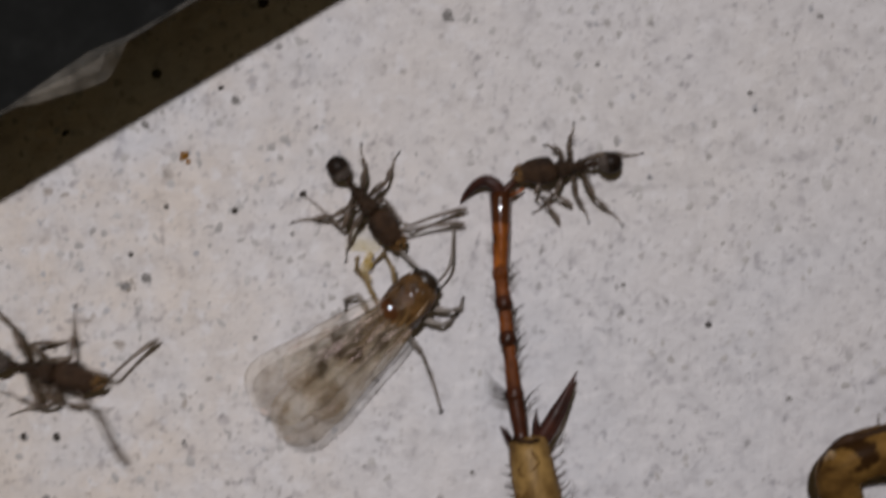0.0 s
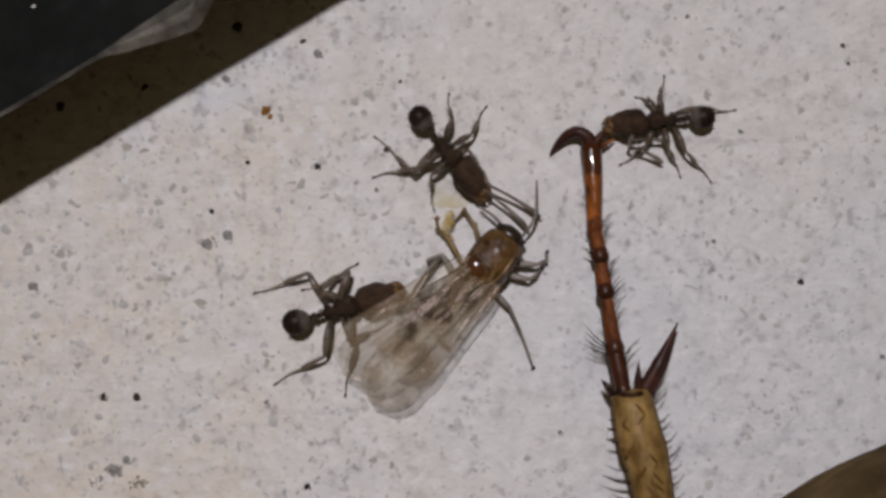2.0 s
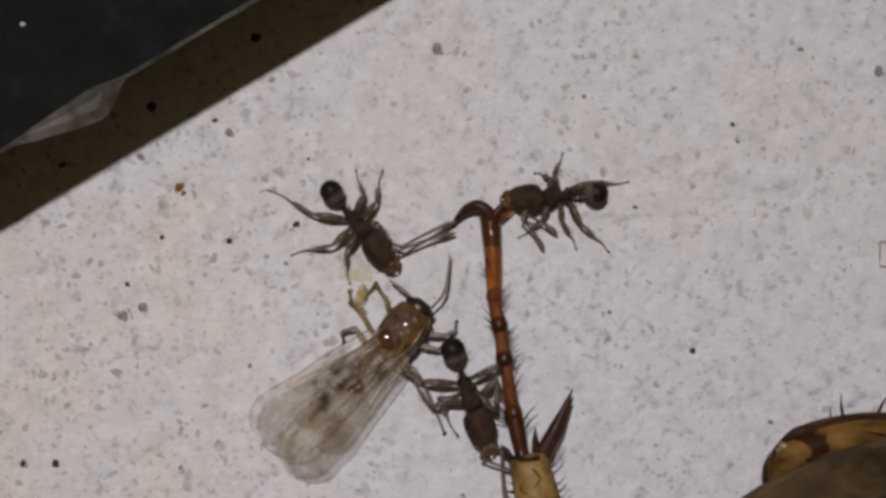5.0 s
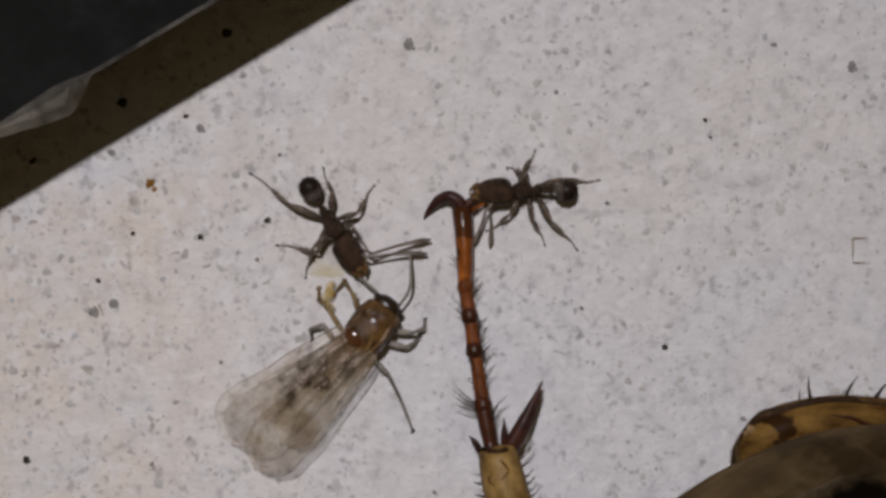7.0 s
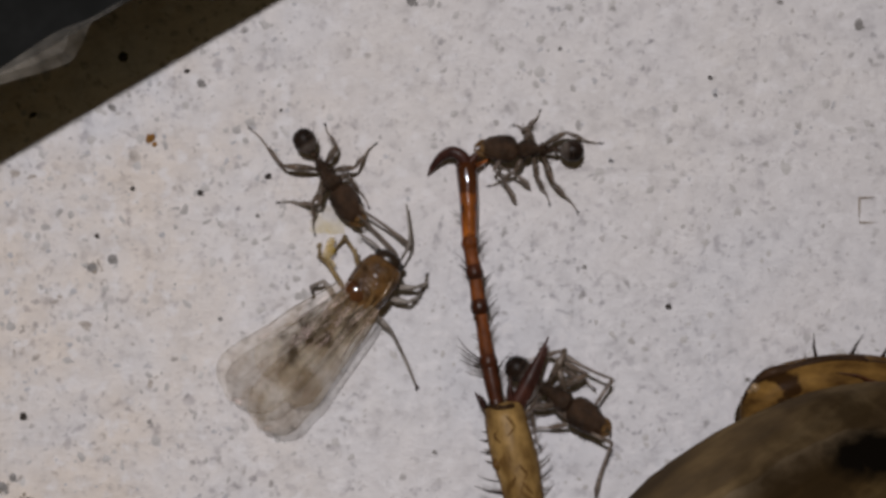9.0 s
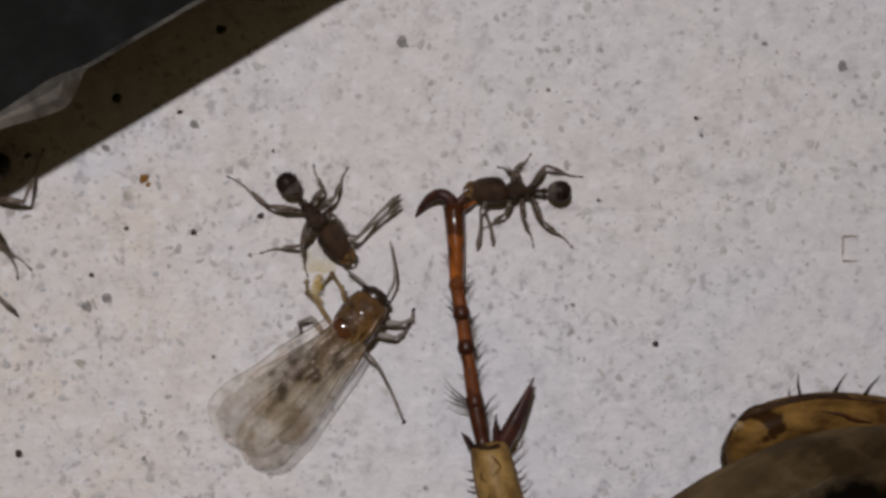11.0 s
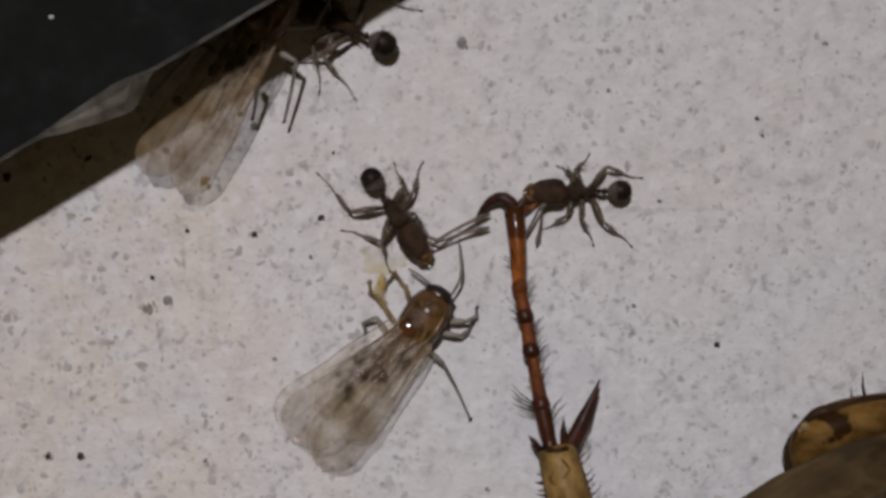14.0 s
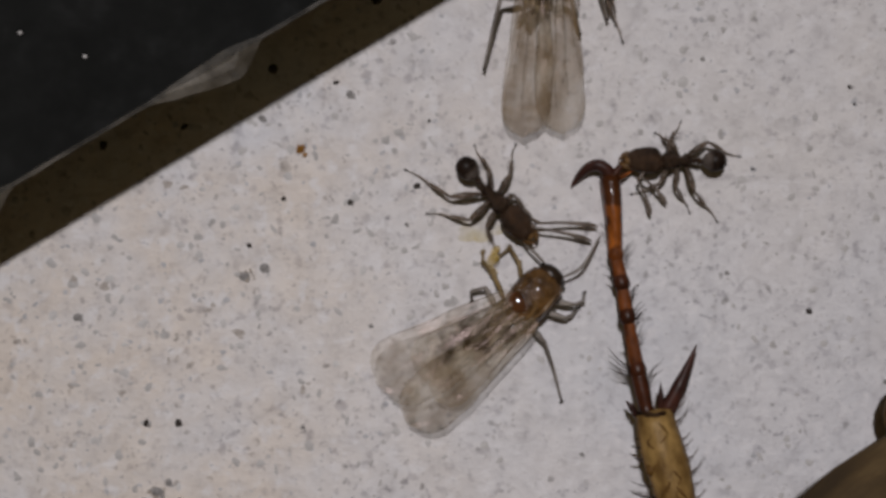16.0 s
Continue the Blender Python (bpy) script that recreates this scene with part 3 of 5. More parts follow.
def overhang():
    """A dark sheet some millimetres above the board; its edge shades a straight strip of the paint."""
    root = new("dark_sheet")
    tagged(root, "dark slate sheet with a torn film edge above the board", "sheet", kind="structure")
    bm = bmesh.new()
    h, n0 = SHEET_HIGH, SHEET_EDGE
    profile = [(n0, h - 0.16), (n0 - 0.01, h - 0.06), (n0 + 0.03, h), (60, h), (60, 0), (22, 0), (22, h - 0.2), (n0 + 0.1, h - 0.2)]
    count = 200
    rows = []
    for k in range(count + 1):
        s = -40 + 80 * k / count
        wob = 0.010 * noise.noise(Vector((s * 0.8, 1.7, 0))) + 0.008 * noise.noise(Vector((s * 2.5, 5.2, 0)))
        rows.append([bm.verts.new(along(s, n + (wob if n < 8 else 0), z)) for n, z in profile])
    for a, b in zip(rows, rows[1:]):
        for i in range(len(profile)):
            j = (i + 1) % len(profile)
            bm.faces.new((a[i], b[i], b[j], a[j]))
    bm.faces.new(rows[0])
    bm.faces.new(rows[-1][::-1])
    part("slab", bm, DARK, root, smooth=False)
    # the film's ragged lower edge hangs out in tongues
    bm = bmesh.new()
    grid = []
    for k in range(401):
        s = -28 + 56 * k / 400
        tongue = 0.0
        for tip, reach, left, right in ((-5.15, 0.46, 1.9, 0.75), (-11.3, 0.50, 1.6, 0.9), (9.0, 0.4, 1.6, 0.8)):
            d = s - tip
            tongue = max(tongue, reach * (1 - (abs(d) / (left if d < 0 else right)) ** 1.3) if -left < d < right else 0)
        low = n0 - 0.05 - tongue - 0.025 * noise.noise(Vector((s * 2.2, 9.0, 0)))
        row = []
        for j in range(7):
            f = j / 6
            top = n0 + 0.04 + 0.26 * tongue
            n = top + (low - top) * f
            row.append(bm.verts.new(along(s, n, h + 0.02 - 0.10 * f * tongue + 0.012 * noise.noise(Vector((s * 1.4, n * 3, 2))))))
        grid.append(row)
    for a, b in zip(grid, grid[1:]):
        for j in range(6):
            bm.faces.new((a[j], b[j], b[j + 1], a[j + 1]))
    film = part("torn_film", bm, FILM, root, "torn translucent film edge")
    film.visible_shadow = False
    # folded-over second layer on each tongue
    for tip, reach, left, right in ((-5.15, 0.40, 1.75, 0.30), (-11.3, 0.42, 1.5, 0.4)):
        bm = bmesh.new()
        rows = []
        for k in range(41):
            s = tip - left + (left + right) * k / 40
            d = s - tip
            out = reach * max(0.0, 1 - (abs(d) / (left if d < 0 else right)) ** 1.2)
            wob = 0.03 * noise.noise(Vector((s * 3, 4.0, 0)))
            rows.append([bm.verts.new(along(s, n0 + 0.03 - (out + wob) * w, h + 0.035 + 0.02 * math.sin(w * 3.1))) for w in (0.30, 0.5, 0.72, 0.80)])
        for a, b in zip(rows, rows[1:]):
            for j in range(3):
                bm.faces.new((a[j], b[j], b[j + 1], a[j + 1]))
        fold = part("film_fold", bm, FILM, root, "pale fold in the torn film")
        fold.visible_shadow = False
    # pale bits added in place of spots of reflected light on the sheet
    for s, n, r in ((-5.6, 8.8, 0.05), (-7.7, 8.3, 0.04), (-3.6, 11.3, 0.08), (-4.2, 11.6, 0.11), (-8.6, 9.4, 0.04)):
        part("sheet_glint", egg(bmesh.new(), along(s, n, h + 0.01), r * 1.2, r, 0.02, 8, 6), SPECK_PALE, root, "pale bit standing for a glint on the sheet")


def grit_blob(bm, x, y, r, rng, z=0.0, high=0.35, ragged=0.45):
    sides = 7
    turn, stretch = rng.uniform(0, 6.28), rng.uniform(1 - 1.4 * ragged, 1.0)
    rim = []
    for i in range(sides):
        a = 2 * math.pi * i / sides
        q = r * rng.uniform(1 - ragged, 1 + 0.5 * ragged)
        dx, dy = q * math.cos(a), q * stretch * math.sin(a)
        rim.append(bm.verts.new((x + dx * math.cos(turn) - dy * math.sin(turn), y + dx * math.sin(turn) + dy * math.cos(turn), z - 0.004)))
    top = bm.verts.new((x, y, z + r * high))
    for i in range(sides):
        bm.faces.new((rim[i], rim[(i + 1) % sides], top))


def grit():
    rng = random.Random(11)
    # single grains that catch the eye: place, size, on the board's level
    black = ((6.03, 2.96, 0.052), (6.14, 2.57, 0.046), (5.09, -2.26, 0.066), (-7.93, -0.73, 0.060), (-5.58, 0.27, 0.072), (-10.32, -4.86, 0.085),
             (-9.57, -4.85, 0.080), (-5.78, -6.82, 0.075), (-4.04, 0.66, 0.078), (-7.13, 0.36, 0.050), (-3.75, 2.16, 0.040), (3.78, 1.05, 0.05))
    grey = ((-0.78, 4.70, 0.12), (9.40, 4.20, 0.11), (-10.06, -6.46, 0.14), (-9.80, -6.25, 0.09), (-5.57, 2.77, 0.09), (3.18, -1.37, 0.05),
            (-8.04, -1.44, 0.10), (-7.58, -1.26, 0.10), (-6.70, -4.95, 0.06), (-4.27, -0.25, 0.06), (-11.9, -2.4, 0.10), (-7.62, 2.22, 0.09),
            (6.9, -3.9, 0.06), (-5.1, -2.6, 0.05), (7.6, 4.7, 0.06), (-0.2, -5.6, 0.05), (2.6, 3.6, 0.05))
    for spots, mat, label in ((black, SPECK_BLACK, "black grain of grit on the white board"), (grey, SPECK, "grey grain of grit on the white board")):
        for x, y, r in spots:
            bm = bmesh.new()
            grit_blob(bm, 0, 0, r * 1.4, rng, ragged=0.22)
            grit_blob(bm, r * 0.9, -r * 0.7, r * 0.6, rng)
            tagged(part("grit_grain", bm, mat, at=place(x, y, 0), smooth=False), label, "grit", "grains of grit")
    for x, y, r in ((-7.37, 3.37, 0.085), (-4.97, 4.96, 0.10), (-9.42, 2.03, 0.075), (-5.9, 3.05, 0.06), (-11.3, 1.6, 0.08), (-2.6, 6.2, 0.09)):
        bm = bmesh.new()
        grit_blob(bm, 0, 0, r * 1.6, rng, ragged=0.25)
        tagged(part("grit_grain", bm, SPECK_BLACK, at=place(x, y, 0), smooth=False), "black grain of grit in the sheet's shade", "grit", "grains of grit")
    bm = bmesh.new()
    grit_blob(bm, 0, 0, 0.15, rng, high=0.5, ragged=0.2)
    grit_blob(bm, 0.09, -0.14, 0.08, rng, high=0.5, ragged=0.2)
    grit_blob(bm, -0.07, 0.06, 0.07, rng)
    tagged(part("orange_grain", bm, SPECK_ORANGE, at=place(-6.72, 1.51, 0), smooth=False), "orange-brown grain on the white board", "grit", "grains of grit")
    for x, y, turn in ((-10.06, -6.46, 0.3), (-9.55, -6.75, 1.2), (-10.45, -6.75, 2.2), (-8.0, -1.42, 0.6)):
        bm = bmesh.new()
        for k in range(11):
            a, d = turn + k * 2.4, 0.042 * math.sqrt(k + 0.2)
            grit_blob(bm, d * 1.6 * math.cos(a), d * math.sin(a), rng.uniform(0.045, 0.10), rng, high=0.15)
        tagged(part("brown_crumb", bm, SPECK_BROWN, at=place(x, y, 0), smooth=False), "crumbly brown dirt stuck to the white board", "crumb", "brown crumbs")
    # duller flecks, blue-grey and brownish
    for flecks, mat, low, high, label in (
            (((-9.56, 1.46), (-8.17, 1.17), (-9.86, 0.46), (-4.83, 1.43), (-3.85, 1.26), (-9.98, -2.03), (-9.07, -1.97), (-9.92, -4.41), (-9.55, -4.07), (-6.78, -3.69), (-6.25, -7.04), (-5.58, -6.73), (-3.57, -7.03), (-1.92, -6.86), (-0.91, -7.16), (-0.47, -5.02), (-10.68, -2.95), (1.38, 0.47), (6.15, 2.53), (3.8, 1.03), (3.32, -2.62), (6.91, -6.13), (4.71, -4.93), (3.09, 1.86), (3.79, 0.88), (6.13, 2.62), (5.01, 0.94)), SPECK_SOFT, 0.07, 0.12, "dull blue-grey fleck in the white paint"),
            (((-9.41, 0.63), (-9.81, 0.69), (-11.99, -1.54), (-11.27, -1.69), (-9.63, -2.92), (-9.79, -3.39), (-12.06, -4.01), (-10.88, -4.17), (-8.89, -2.24), (-8.18, -2.76), (-6.69, -4.06)), SPECK_DUN, 0.10, 0.19, "dull brownish fleck in the white paint")):
        for x, y in flecks:
            bm = bmesh.new()
            r = rng.uniform(low, high)
            grit_blob(bm, 0, 0, r, rng, high=0.12)
            grit_blob(bm, r * rng.uniform(-1, 1), r * rng.uniform(-1, 1), r * 0.6, rng, high=0.12)
            tagged(part("fleck", bm, mat, at=place(x, y, 0), smooth=False), label, "fleck", "flecks in the paint")
    # a square scratch
    bm = bmesh.new()
    for a, b in (((-0.22, 0.30), (-0.22, -0.26)), ((-0.22, 0.30), (0.16, 0.32)), ((-0.22, -0.26), (0.18, -0.26))):
        hair(bm, (*a, 0.0), (*b, 0.0), 0.032)
    tagged(part("scratch", bm, SCRATCH, at=place(9.64, -0.06, 0)), "tan square-cornered scratch in the white paint", "scratch")
    # the uncountable rest
    for count, low, high, mat, label, name in ((1150, 0.040, 0.125, SPECK_SOFT, "fine grey grit scattered over the white board", "fine_grit"),
                                               (4200, 0.04, 0.17, SPECK_PALE, "pale grey flecks in the white paint", "pale_flecks")):
        bm = bmesh.new()
        made = 0
        while made < count:
            x, y = rng.uniform(-20, 17), rng.uniform(-13, 14)
            crowd = noise.noise(Vector((x * 0.25, y * 0.25, 4.0))) + (0.55 if x < -3 else 0)
            if rng.random() > 0.38 + crowd:
                continue
            grit_blob(bm, x, y, low + (high - low) * rng.random() ** 2.6, rng, high=0.14)
            made += 1
        tagged(part(name, bm, mat, smooth=False), label, "grit", kind="stuff")


def yellow_stain():
    bm = bmesh.new()
    ring = []
    for i in range(40):
        a = 2 * math.pi * i / 40
        r = 1 + 0.7 * noise.noise(Vector((math.cos(a) * 2.2, math.sin(a) * 2.2, 3)))
        ring.append(bm.verts.new((0.12 + 0.52 * r * math.cos(a), 0.02 + 0.34 * r * math.sin(a), 0)))
    bm.faces.new(ring)
    tagged(part("yellow_stain", bm, STAIN, at=place(-2.72, -0.35, 0.006), smooth=False), "thin dried yellow stain on the white board", "stain")


# ---- ants ----
HIPS = {"front": (0.24, 0.12), "mid": (0.02, 0.14), "hind": (-0.20, 0.12)}
LEG_LENGTH = {"front": (0.60, 0.92), "mid": (0.68, 1.06), "hind": (0.78, 1.20)}
# resting turns of femur and tibia on the ant's left, mirrored on its right
STRIDE = {"front": (62, -52), "mid": (78, 55), "hind": (112, 58)}
FEELER_AT, HIP_HIGH, KNEE_RISE = (0.84, 0.22, 0.50), 0.33, 0.06


def ant_leg(root, pair, side, lengths, thick=1.0):
    """A leg in two rigid pieces: the femur turns at the hip, tibia and tarsus together at the knee."""
    sy = 1 if side == "L" else -1
    upper, lower = lengths.get(pair + side, LEG_LENGTH[pair])
    hip = (HIPS[pair][0], HIPS[pair][1] * sy, HIP_HIGH)
    turn, bend = (v * sy for v in STRIDE[pair])
    bm = limb(bmesh.new(), ((0, 0, 0), (upper * 0.22, 0, 0.05), (upper * 0.55, 0, 0.09), (upper * 0.85, 0, 0.08), (upper, 0, KNEE_RISE)),
              [0.036 * thick, 0.062 * thick, 0.082 * thick, 0.058 * thick, 0.034 * thick], 10)
    leg = part("leg", bm, ANT_THIGH, root, at=place(*hip, 0, 0, turn))
    split, drop = 0.46 * lower, HIP_HIGH + KNEE_RISE - 0.02
    bm = limb(bmesh.new(), ((0, 0, 0), (split * 0.3, 0, 0.0), (split * 0.7, 0, -drop * 0.35), (split, 0, -drop * 0.55)),
              [0.034 * thick, 0.040 * thick, 0.055 * thick, 0.034 * thick], 10)
    for k in range(4):
        x = split * (0.35 + 0.18 * k)
        hair(bm, (x, 0.04 * sy, -0.1), (x + 0.09, 0.12 * sy, -0.12), 0.007)
    knee = place(upper, 0, KNEE_RISE, 0, 0, bend)
    shin = part("tibia", bm, ANT_LEG, leg, at=knee)
    bm = limb(bmesh.new(), ((split, 0, -drop * 0.55), (lower * 0.68, 0.02 * sy, -drop * 0.86), (lower * 0.86, 0, -drop * 0.96), (lower, -0.03 * sy, -drop)),
              [0.026 * thick, 0.024 * thick, 0.019 * thick, 0.014 * thick], 7)
    toes = part("tarsus", bm, ANT_FOOT, leg, at=knee)
    bm = limb(bmesh.new(), ((lower * 0.93, -0.015 * sy, -drop * 0.98), (lower, -0.03 * sy, -drop), (lower + 0.06, -0.05 * sy, -drop)), [0.014 * thick, 0.024 * thick, 0.006], 6)
    hair(bm, (lower, -0.03 * sy, -drop), (lower + 0.05, 0.02 * sy, -drop), 0.01)
    foot = part("foot", bm, BRISTLE, leg, at=knee)
    return leg, (shin, toes, foot), hip, (upper, 0, KNEE_RISE), turn, bend


def ant_feeler(root, side, at_y, scape=0.72, whip=1.18, thick=1.25):
    """An elbowed antenna: the scape turns at the head, the clubbed rest at the elbow."""
    sy = 1 if side == "L" else -1
    base = (FEELER_AT[0], at_y, FEELER_AT[2])
    bm = limb(bmesh.new(), ((0, 0, 0), (scape * 0.5, 0.02 * sy, 0.03), (scape, 0, 0.02)), [0.024 * thick, 0.028 * thick, 0.034 * thick], 8)
    ob = part("antenna", bm, ANT_LEG, root, at=place(*base, 0, 0, 20 * sy))
    bm = limb(bmesh.new(), ((0, 0, 0), (whip * 0.35, 0.03 * sy, -0.08), (whip * 0.62, 0.03 * sy, -0.16), (whip * 0.85, 0.01 * sy, -0.22), (whip, -0.02 * sy, -0.26)),
              [0.026 * thick, 0.026 * thick, 0.034 * thick, 0.050 * thick, 0.020 * thick], 8, 5)
    tip = part("funiculus", bm, ANT_WHIP, ob, at=place(scape, 0, 0.02, 0, 0, 50 * sy))
    return ob, (tip,), base, (scape, 0, 0.02), 20 * sy, 50 * sy


def ant(label, size=1.0, gaster=1.0, second_feeler=-0.22, feeler=(0.72, 1.18), lengths={}):
    """An ant with its waist at the origin and its head towards +x. Returns it and its limbs by name."""
    root = new("ant")
    root.scale = (size, size, size)
    tagged(root, label, "ant", "ants")
    half = 0.37 * gaster
    cx = -0.57 - half
    bm = egg(bmesh.new(), (cx, 0, 0.43), half, 0.325 * gaster, 0.29 * gaster, 22, 17, -0.10)
    rng = random.Random(5)
    for _ in range(30):
        a, b = rng.uniform(0, 6.28), rng.uniform(-0.95, 0.6)
        d = Vector((b, math.sqrt(1 - b * b) * math.cos(a), math.sqrt(1 - b * b) * math.sin(a)))
        p = Vector((cx + half * d.x, 0.32 * gaster * d.y, 0.43 + 0.28 * gaster * d.z))
        hair(bm, p, p + d * 0.08, 0.006)
    belly = part("gaster", bm, ANT_GASTER, root, "glossy black-brown gaster, smoky grey in front")
    for k, s in enumerate((0.15, 0.55)):
        x = cx + half * (0.45 - s)
        r = math.sqrt(max(0.0, 1 - ((x - cx) / half) ** 2))
        pts = [(x, 0.327 * gaster * r * math.cos(a), 0.43 + 0.292 * gaster * r * math.sin(a)) for a in (math.pi * i / 14 for i in range(15))]
        part("segment_edge", loft(bmesh.new(), pts, [0.010] * 15, 5), ANT, belly)
    part("postpetiole", egg(bmesh.new(), (-0.50, 0, 0.42), 0.085, 0.085, 0.10), ANT, root)
    bm = swell(bmesh.new(), (-0.45, 0, 0.40), (-0.24, 0, 0.38), [(0, 0.02), (0.2, 0.065), (0.5, 0.055), (1, 0.032)], 12, 1.4)
    part("petiole", bm, ANT, root)
    bm = swell(bmesh.new(), (-0.30, 0, 0.40), (0.46, 0, 0.46), [(0, 0.035), (0.06, 0.09), (0.13, 0.12), (0.2, 0.125), (0.29, 0.12), (0.38, 0.115), (0.44, 0.118), (0.5, 0.13), (0.57, 0.165), (0.64, 0.20), (0.71, 0.22), (0.78, 0.225), (0.84, 0.20), (0.9, 0.16), (1, 0.075)], 18, 0.9, 0.05)
    roughen(bm, 0.035, 6.0)
    for sy in (-1, 1):
        hair(bm, (-0.22, 0.07 * sy, 0.5), (-0.40, 0.10 * sy, 0.58), 0.03)
        for pair in ("front", "mid", "hind"):
            egg(bm, (HIPS[pair][0], HIPS[pair][1] * sy, 0.33), 0.075, 0.075, 0.08, 8, 7)
    part("thorax", bm, ANT, root)
    bm = swell(bmesh.new(), (0.40, 0, 0.46), (1.30, 0, 0.40),
               [(0, 0.06), (0.04, 0.18), (0.12, 0.275), (0.19, 0.305), (0.26, 0.325), (0.35, 0.335), (0.45, 0.335), (0.54, 0.322), (0.63, 0.30), (0.72, 0.27), (0.8, 0.235), (0.87, 0.20), (0.93, 0.16), (1, 0.07)], 20, 0.78)
    roughen(bm, 0.040, 5.0)
    for k in range(10):
        y = -0.2 + 0.4 * k / 9
        hair(bm, (0.60 + 0.07 * (k % 3), y, 0.66), (0.64 + 0.08 * (k % 3), y * 1.2, 0.76), 0.006)
    head = part("head", bm, ANT_HEAD, root)
    part("face_plate", egg(bmesh.new(), (1.19, 0, 0.45), 0.13, 0.15, 0.10, 14, 9, -0.2), ANT_JAW, head, "amber-brown plate above the jaws")
    for sy in (-1, 1):
        part("eye", egg(bmesh.new(), (0.86, 0.285 * sy, 0.50), 0.065, 0.035, 0.055, 10, 7), EYE, head)
        bm = limb(bmesh.new(), ((1.12, 0.12 * sy, 0.40), (1.28, 0.13 * sy, 0.39), (1.44, 0.02 * sy, 0.36)), [0.10, 0.085, 0.02])
        part("mandible", bm, ANT_JAW, head, "brown jaw")
    limbs = {pair + side: ant_leg(root, pair, side, lengths) for side in "LR" for pair in ("front", "mid", "hind")}
    limbs["feelerL"] = ant_feeler(root, "L", FEELER_AT[1], *feeler)
    limbs["feelerR"] = ant_feeler(root, "L" if second_feeler > 0 else "R", second_feeler, *feeler)
    return root, limbs


# ---- winged prey ----
def wing_parts(root, base, tip, width, lean, high, mat, sag=0.0, drop=0.12):
    """A paddle-shaped wing from base to tip with raised veins."""
    b, t = Vector((*base, high)), Vector((*tip, high - drop))
    d = t - b
    across = Vector((-d.y, d.x, 0)).normalized()
    def at(s, w):
        half = width * (0.34 + 0.66 * min(1, s / 0.66) ** 0.8)
        if s > 0.80:
            half *= math.sqrt(max(0.0, 1 - ((s - 0.80) / 0.20) ** 2.4))
        half *= 1 + 0.035 * noise.noise(Vector((s * 9, 3.0 if w > 0 else 8.0, width * 5)))
        ripple = 0.05 * noise.noise(Vector((s * 6, w * 2.6, width * 9))) + 0.022 * noise.noise(Vector((s * 17, w * 6, width * 4))) + 0.03 * math.sin(w * 9 + s * 2)
        return b + d * s + across * (half * (w + lean * math.sin(s * 3.14))) + Vector((0, 0, 0.10 * math.sin(s * 3) - sag * w * w * 0.16 + ripple))
    bm = bmesh.new()
    rows = [[bm.verts.new(at(s / 28, -1 + 2 * w / 12)) for w in range(13)] for s in range(29)]
    for p, q in zip(rows, rows[1:]):
        for i in range(12):
            bm.faces.new((p[i], p[i + 1], q[i + 1], q[i]))
    wing = part("wing", bm, mat, root)
    for w0, w1, s1 in ((-0.99, -0.98, 0.985), (0.99, 0.98, 0.985), (-0.4, -0.66, 0.70), (-0.15, -0.22, 0.86), (0.2, 0.30, 0.80), (0.55, 0.74, 0.62)):
        pts = [at(0.02 + (s1 - 0.02) * k / 14, w0 + (w1 - w0) * k / 14 + 0.03 * math.sin(k)) + Vector((0, 0, 0.008)) for k in range(15)]
        part("vein", loft(bmesh.new(), pts, blend([0.020, 0.010, 0.004], 15), 5), VEIN, wing, "brown wing vein")
    return wing


